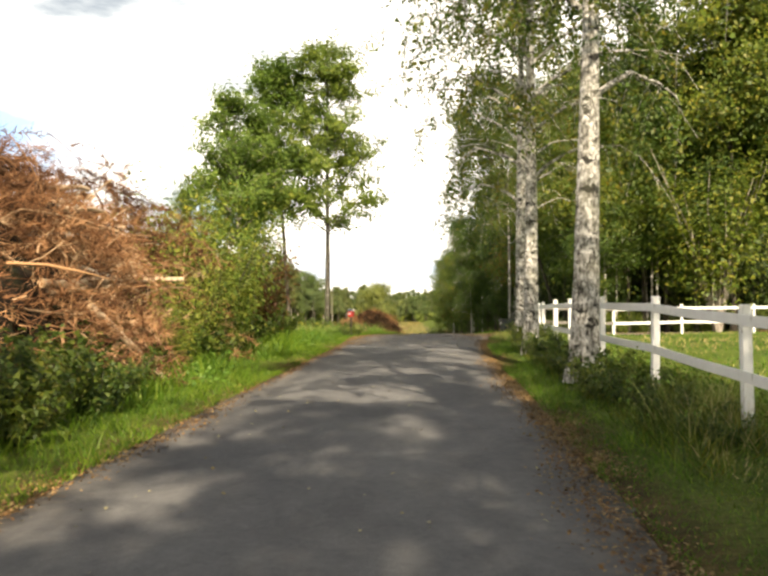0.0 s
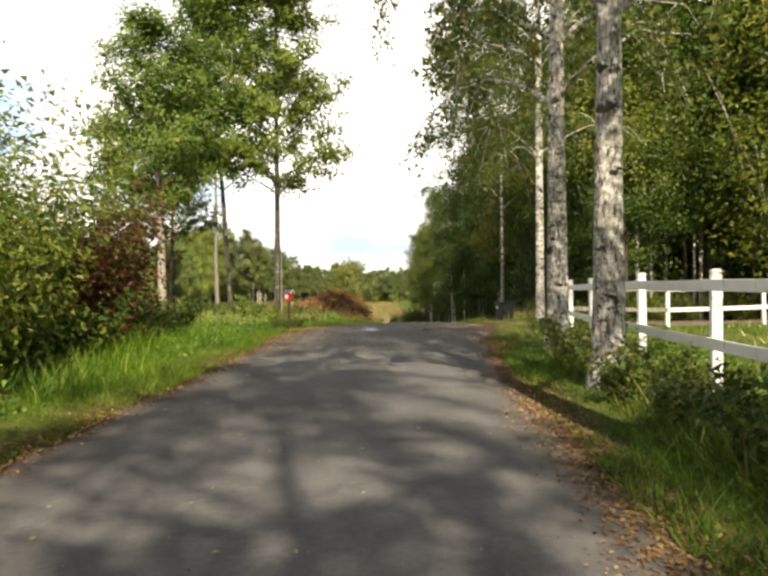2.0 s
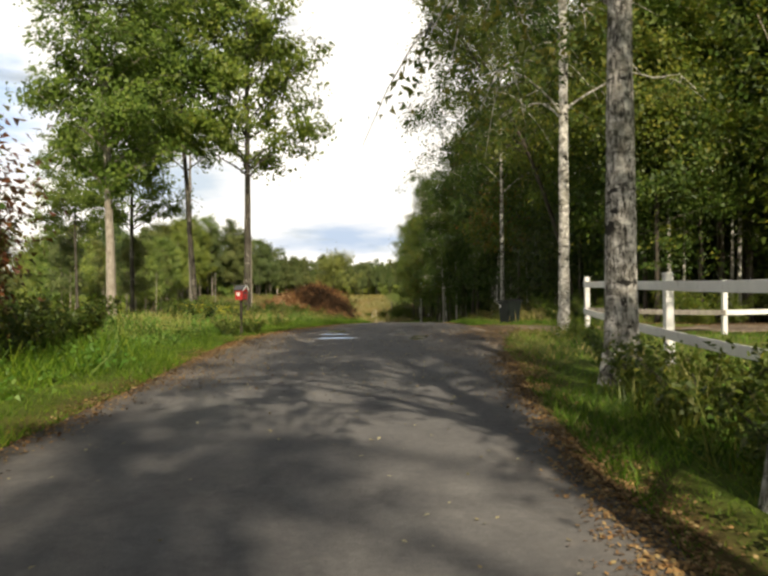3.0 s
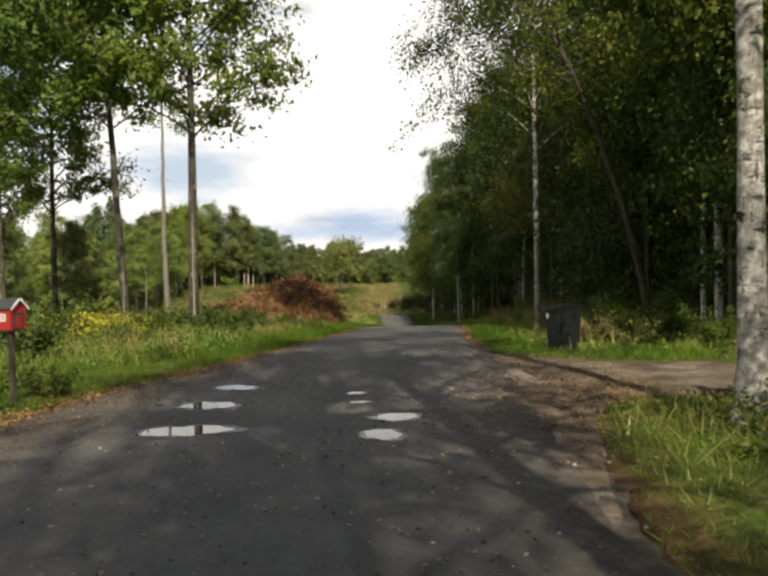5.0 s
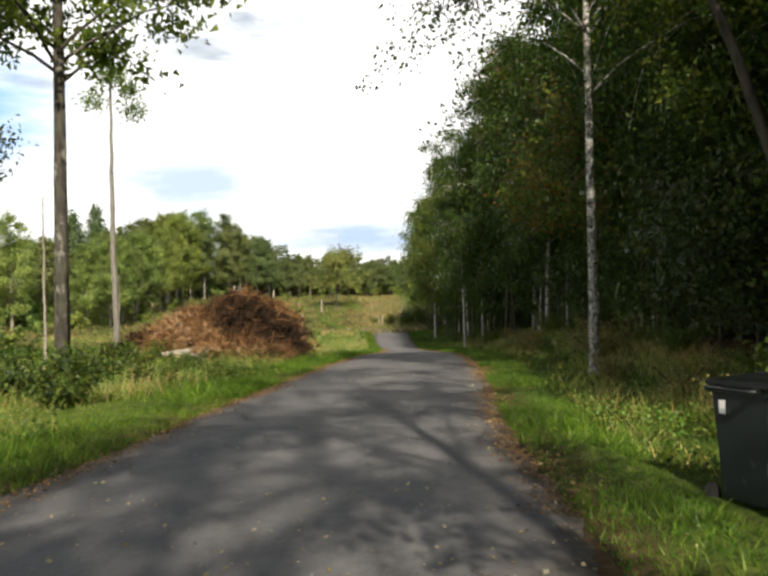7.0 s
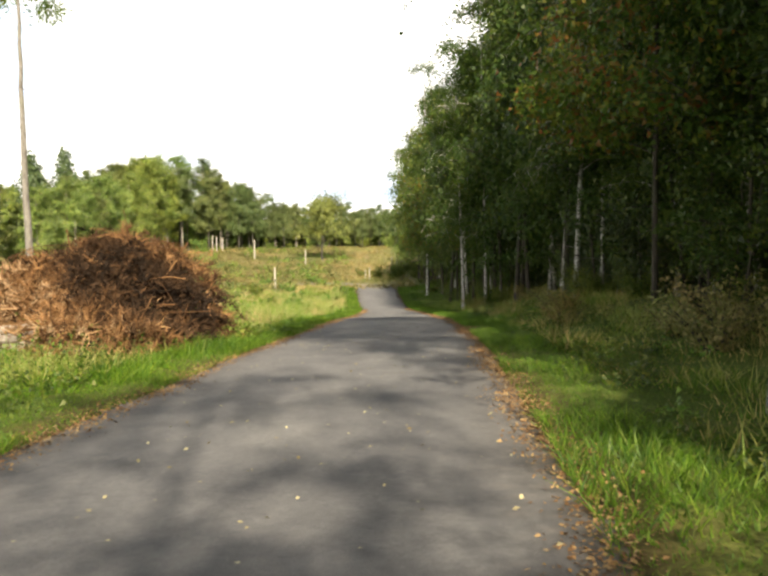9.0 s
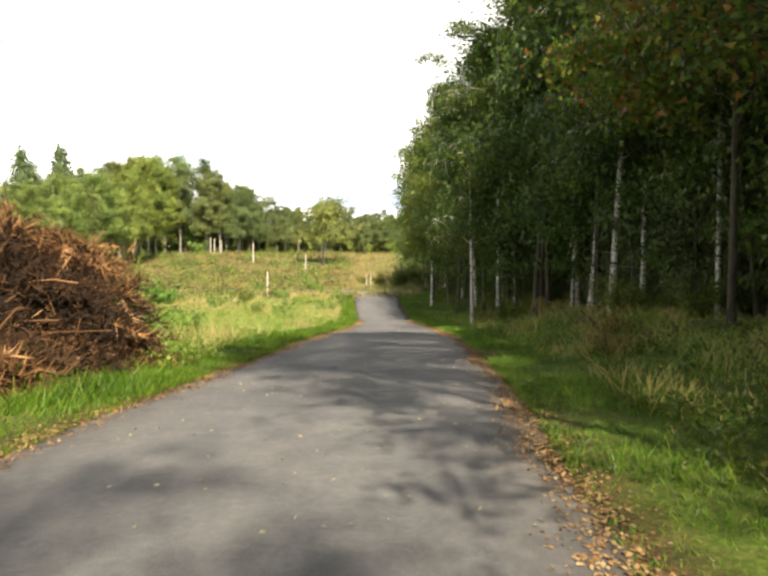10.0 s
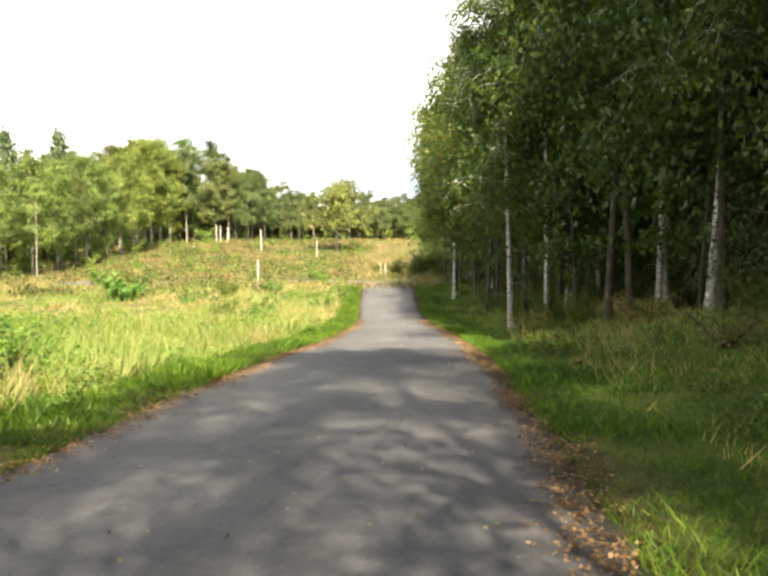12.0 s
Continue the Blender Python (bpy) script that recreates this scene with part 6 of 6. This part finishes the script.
weeds("verge_weeds", "leafy weeds on the verge", 114, 420, -9, 0, 3, 60, 0.42, 0.055, WEED_LEAF, 90)
weeds("verge_weeds", "dark green weeds under the oaks", 126, 800, -10, 1, 34, 68, 0.5, 0.05, BRAMBLE_LEAF, 110)
weeds("verge_weeds", "bright leafy weeds under the oaks", 127, 520, -10, 0, 34, 68, 0.45, 0.05, WEED_LEAF, 100)
weeds("verge_weeds", "yellowing leafy weeds by the fence", 128, 340, 2.6, 6.0, 8, 33, 0.4, 0.045, WEED_LEAF, 90, 1)
weeds("verge_weeds", "dark leafy weeds below the fence", 125, 420, 2.2, 6.5, 1, 36, 0.34, 0.05, BRAMBLE_LEAF, 90, 1)
weeds("verge_weeds", "leafy weeds and brambles at the forest edge", 116, 900, 6, 14, 44, 112, 0.38, 0.05, BRAMBLE_LEAF, 80, 1)
weeds("verge_weeds", "yellowing weeds at the forest edge", 117, 420, 6, 13, 44, 112, 0.34, 0.05, WEED_LEAF, 60, 1)
weeds("heather", "brownish heather on the rise", 115, 1300, -40, 8, 118, 225, 1.3, 0.17, HEATHER, 70)
xy = np.stack([rng2.uniform(4.8, 38, 18000), rng2.uniform(4, 37.2, 18000)], 1)
grass("paddock_grass", "short green paddock grass", np.column_stack([xy, land(xy[:, 0], xy[:, 1]) - 0.02]), rng2, 0.12, 0.02, GRASS)
xy = np.stack([rng2.uniform(4.8, 38, 9000), rng2.uniform(4, 37.2, 9000)], 1)
xy = xy[waves(xy[:, 0] * 0.6, xy[:, 1] * 0.6) > 0.05]
grass("paddock_grass", "dry yellowish patches in the paddock grass", np.column_stack([xy, land(xy[:, 0], xy[:, 1]) - 0.02]), rng2, 0.16, 0.02, DRY_GRASS, 0.6)
roots, g = scatter(106, 26000, 43.0, 110.0, 1.2, 7.5, 1, 0.9)
grass("tall_grass", "tall brownish grass at the forest edge", roots, g, 0.36 * tuft_height(roots, 0.1), 0.010, DRY_GRASS, 0.6)
xy = np.stack([rng2.normal(-4.6, 0.6, 1500), rng2.normal(50.6, 0.9, 1500)], 1)
c = np.column_stack([xy, land(xy[:, 0], xy[:, 1]) + rng2.uniform(0.2, 0.75, 1500)])
v, q = leaf_cards(rng2, c, 0.075)
tagged(sheet("yellow_flowers", v, q, 4, YELLOW_FLOWER), "clump of yellow goldenrod flowers in the grass", "flowers", kind="stuff")


def fallen(name, label, xy, rng, size, material, up=0.012):
    on_road = (xy[:, 0] > road_left(xy[:, 1])) & (xy[:, 0] < road_right(xy[:, 1]))
    u = (xy[:, 0] - road_left(xy[:, 1])) / (road_right(xy[:, 1]) - road_left(xy[:, 1]))
    z = np.where(on_road, land_z(xy[:, 1]) + np.interp(u, across, crown), land(xy[:, 0], xy[:, 1])) + up
    v, q = leaf_cards(rng, np.column_stack([xy, z]), size, droop=0.0, flat=0.16)
    tagged(sheet(name, v, q, 4, material), label, "leaves", kind="stuff")


n = 60000
y = rng2.uniform(0, 105, n)
drift = 0.12 * waves(y * 0.8, y * 0.3)
sd = (rng2.uniform(0, 1, n) < 0.42) | ((y > 31) & (y < 45))
xs = np.where(sd, road_left(y) + 0.04 + drift + rng2.normal(0, 0.15, n), road_right(y) - np.where(y < 45, 0.10, 0.06) + drift + rng2.normal(0, 1, n) * np.where(y < 45, 0.18, 0.15))
fallen("fallen_leaves", "brown and orange fallen leaves along the lane edges", np.stack([xs, y], 1), rng2, 0.036, FALLEN_LEAF)
n = 15000
y = rng2.uniform(7, 32, n)
fallen("fallen_leaves", "thick orange and tan fallen leaves along the fence side of the lane", np.stack([road_right(y) + 0.02 + 0.10 * waves(y * 1.1, y * 0.4) + rng2.normal(0, 0.14, n), y], 1), rng2, 0.034, FALLEN_LEAF)
n = 5000
fallen("fallen_leaves", "brown leaves trodden into the driveway", np.stack([4.9 + 9 * rng2.uniform(0, 1, n) ** 1.6, rng2.uniform(36.6, 42.5, n)], 1), rng2, 0.035, FALLEN_LEAF, 0.025)
n = 3800
fallen("fallen_leaves", "dark brown leaf litter where the driveway meets the lane", np.stack([rng2.normal(5.4, 1.1, n), rng2.normal(37.2, 1.6, n)], 1), rng2, 0.034, FALLEN_LEAF, 0.022)
n = 4000
y = rng2.uniform(27, 43, n)
fallen("fallen_leaves", "brown leaves and crumbs on the widened edge of the lane", np.stack([road_left(y) + np.abs(rng2.normal(0, 0.8, n)), y], 1), rng2, 0.032, FALLEN_LEAF)
n = 1300
y = 1 + 94 * rng2.uniform(0, 1, n) ** 0.75
fallen("fallen_leaves", "pale fallen leaves scattered on the asphalt", np.stack([road_left(y) + rng2.uniform(0.15, 4.5, n), y], 1), rng2, 0.04, PALE_LEAF)
n = 1100
y = rng2.uniform(27, 46, n)
fallen("fallen_leaves", "pale fallen leaves lying between the puddles", np.stack([road_left(y) + rng2.uniform(0.15, 5.2, n), y], 1), rng2, 0.034, PALE_LEAF)


def pebbles(name, label, seed, n, x0, x1, y0, y1, size, whole=False):
    """Loose stones: small uneven blocks with six corners."""
    rng = np.random.default_rng(seed)
    x, y = rng.uniform(x0, x1, n), rng.uniform(y0, y1, n)
    keep = ((x > road_left(y) + 3.6 + 0.6 * np.sin(y)) | (whole & (x > road_left(y) + 0.1))) & (y < drive_far(x) - 0.1) & ((x < road_right(y)) | (y > drive_near(x) + 0.1))
    x, y = x[keep], y[keep]
    u = np.clip((x - road_left(y)) / (road_right(y) - road_left(y)), 0, 1)
    z = land_z(y) + np.maximum(np.interp(u, across, crown), 0.0) + 0.012 * (u >= 1)
    r = size * rng.uniform(0.4, 1.6, len(x)) ** 1.5
    corner = np.array([[1, 0, 0.3], [0, 1, 0.35], [-1, 0, 0.3], [0, -1, 0.3], [0, 0, 0.9], [0, 0, -0.5]])
    v = np.stack([x, y, z], 1)[:, None] + corner * r[:, None, None] * rng.uniform(0.7, 1.3, (len(x), 6, 3))
    f = np.array([[0, 1, 4], [1, 2, 4], [2, 3, 4], [3, 0, 4], [1, 0, 5], [2, 1, 5], [3, 2, 5], [0, 3, 5]])
    q = (np.arange(len(x))[:, None, None] * 6 + f).reshape(-1)
    tagged(sheet(name, v.reshape(-1, 3), q, 3, PALE_STONE), label, "gravel", kind="stuff")


pebbles("loose_gravel", "loose pale gravel where the driveway meets the lane", 121, 2600, 2.2, 9.0, 30.0, 44.0, 0.011)
pebbles("loose_gravel", "small crumbs of asphalt and grit on the worn lane", 122, 3200, -1.4, 5.0, 26.0, 44.0, 0.0075, True)
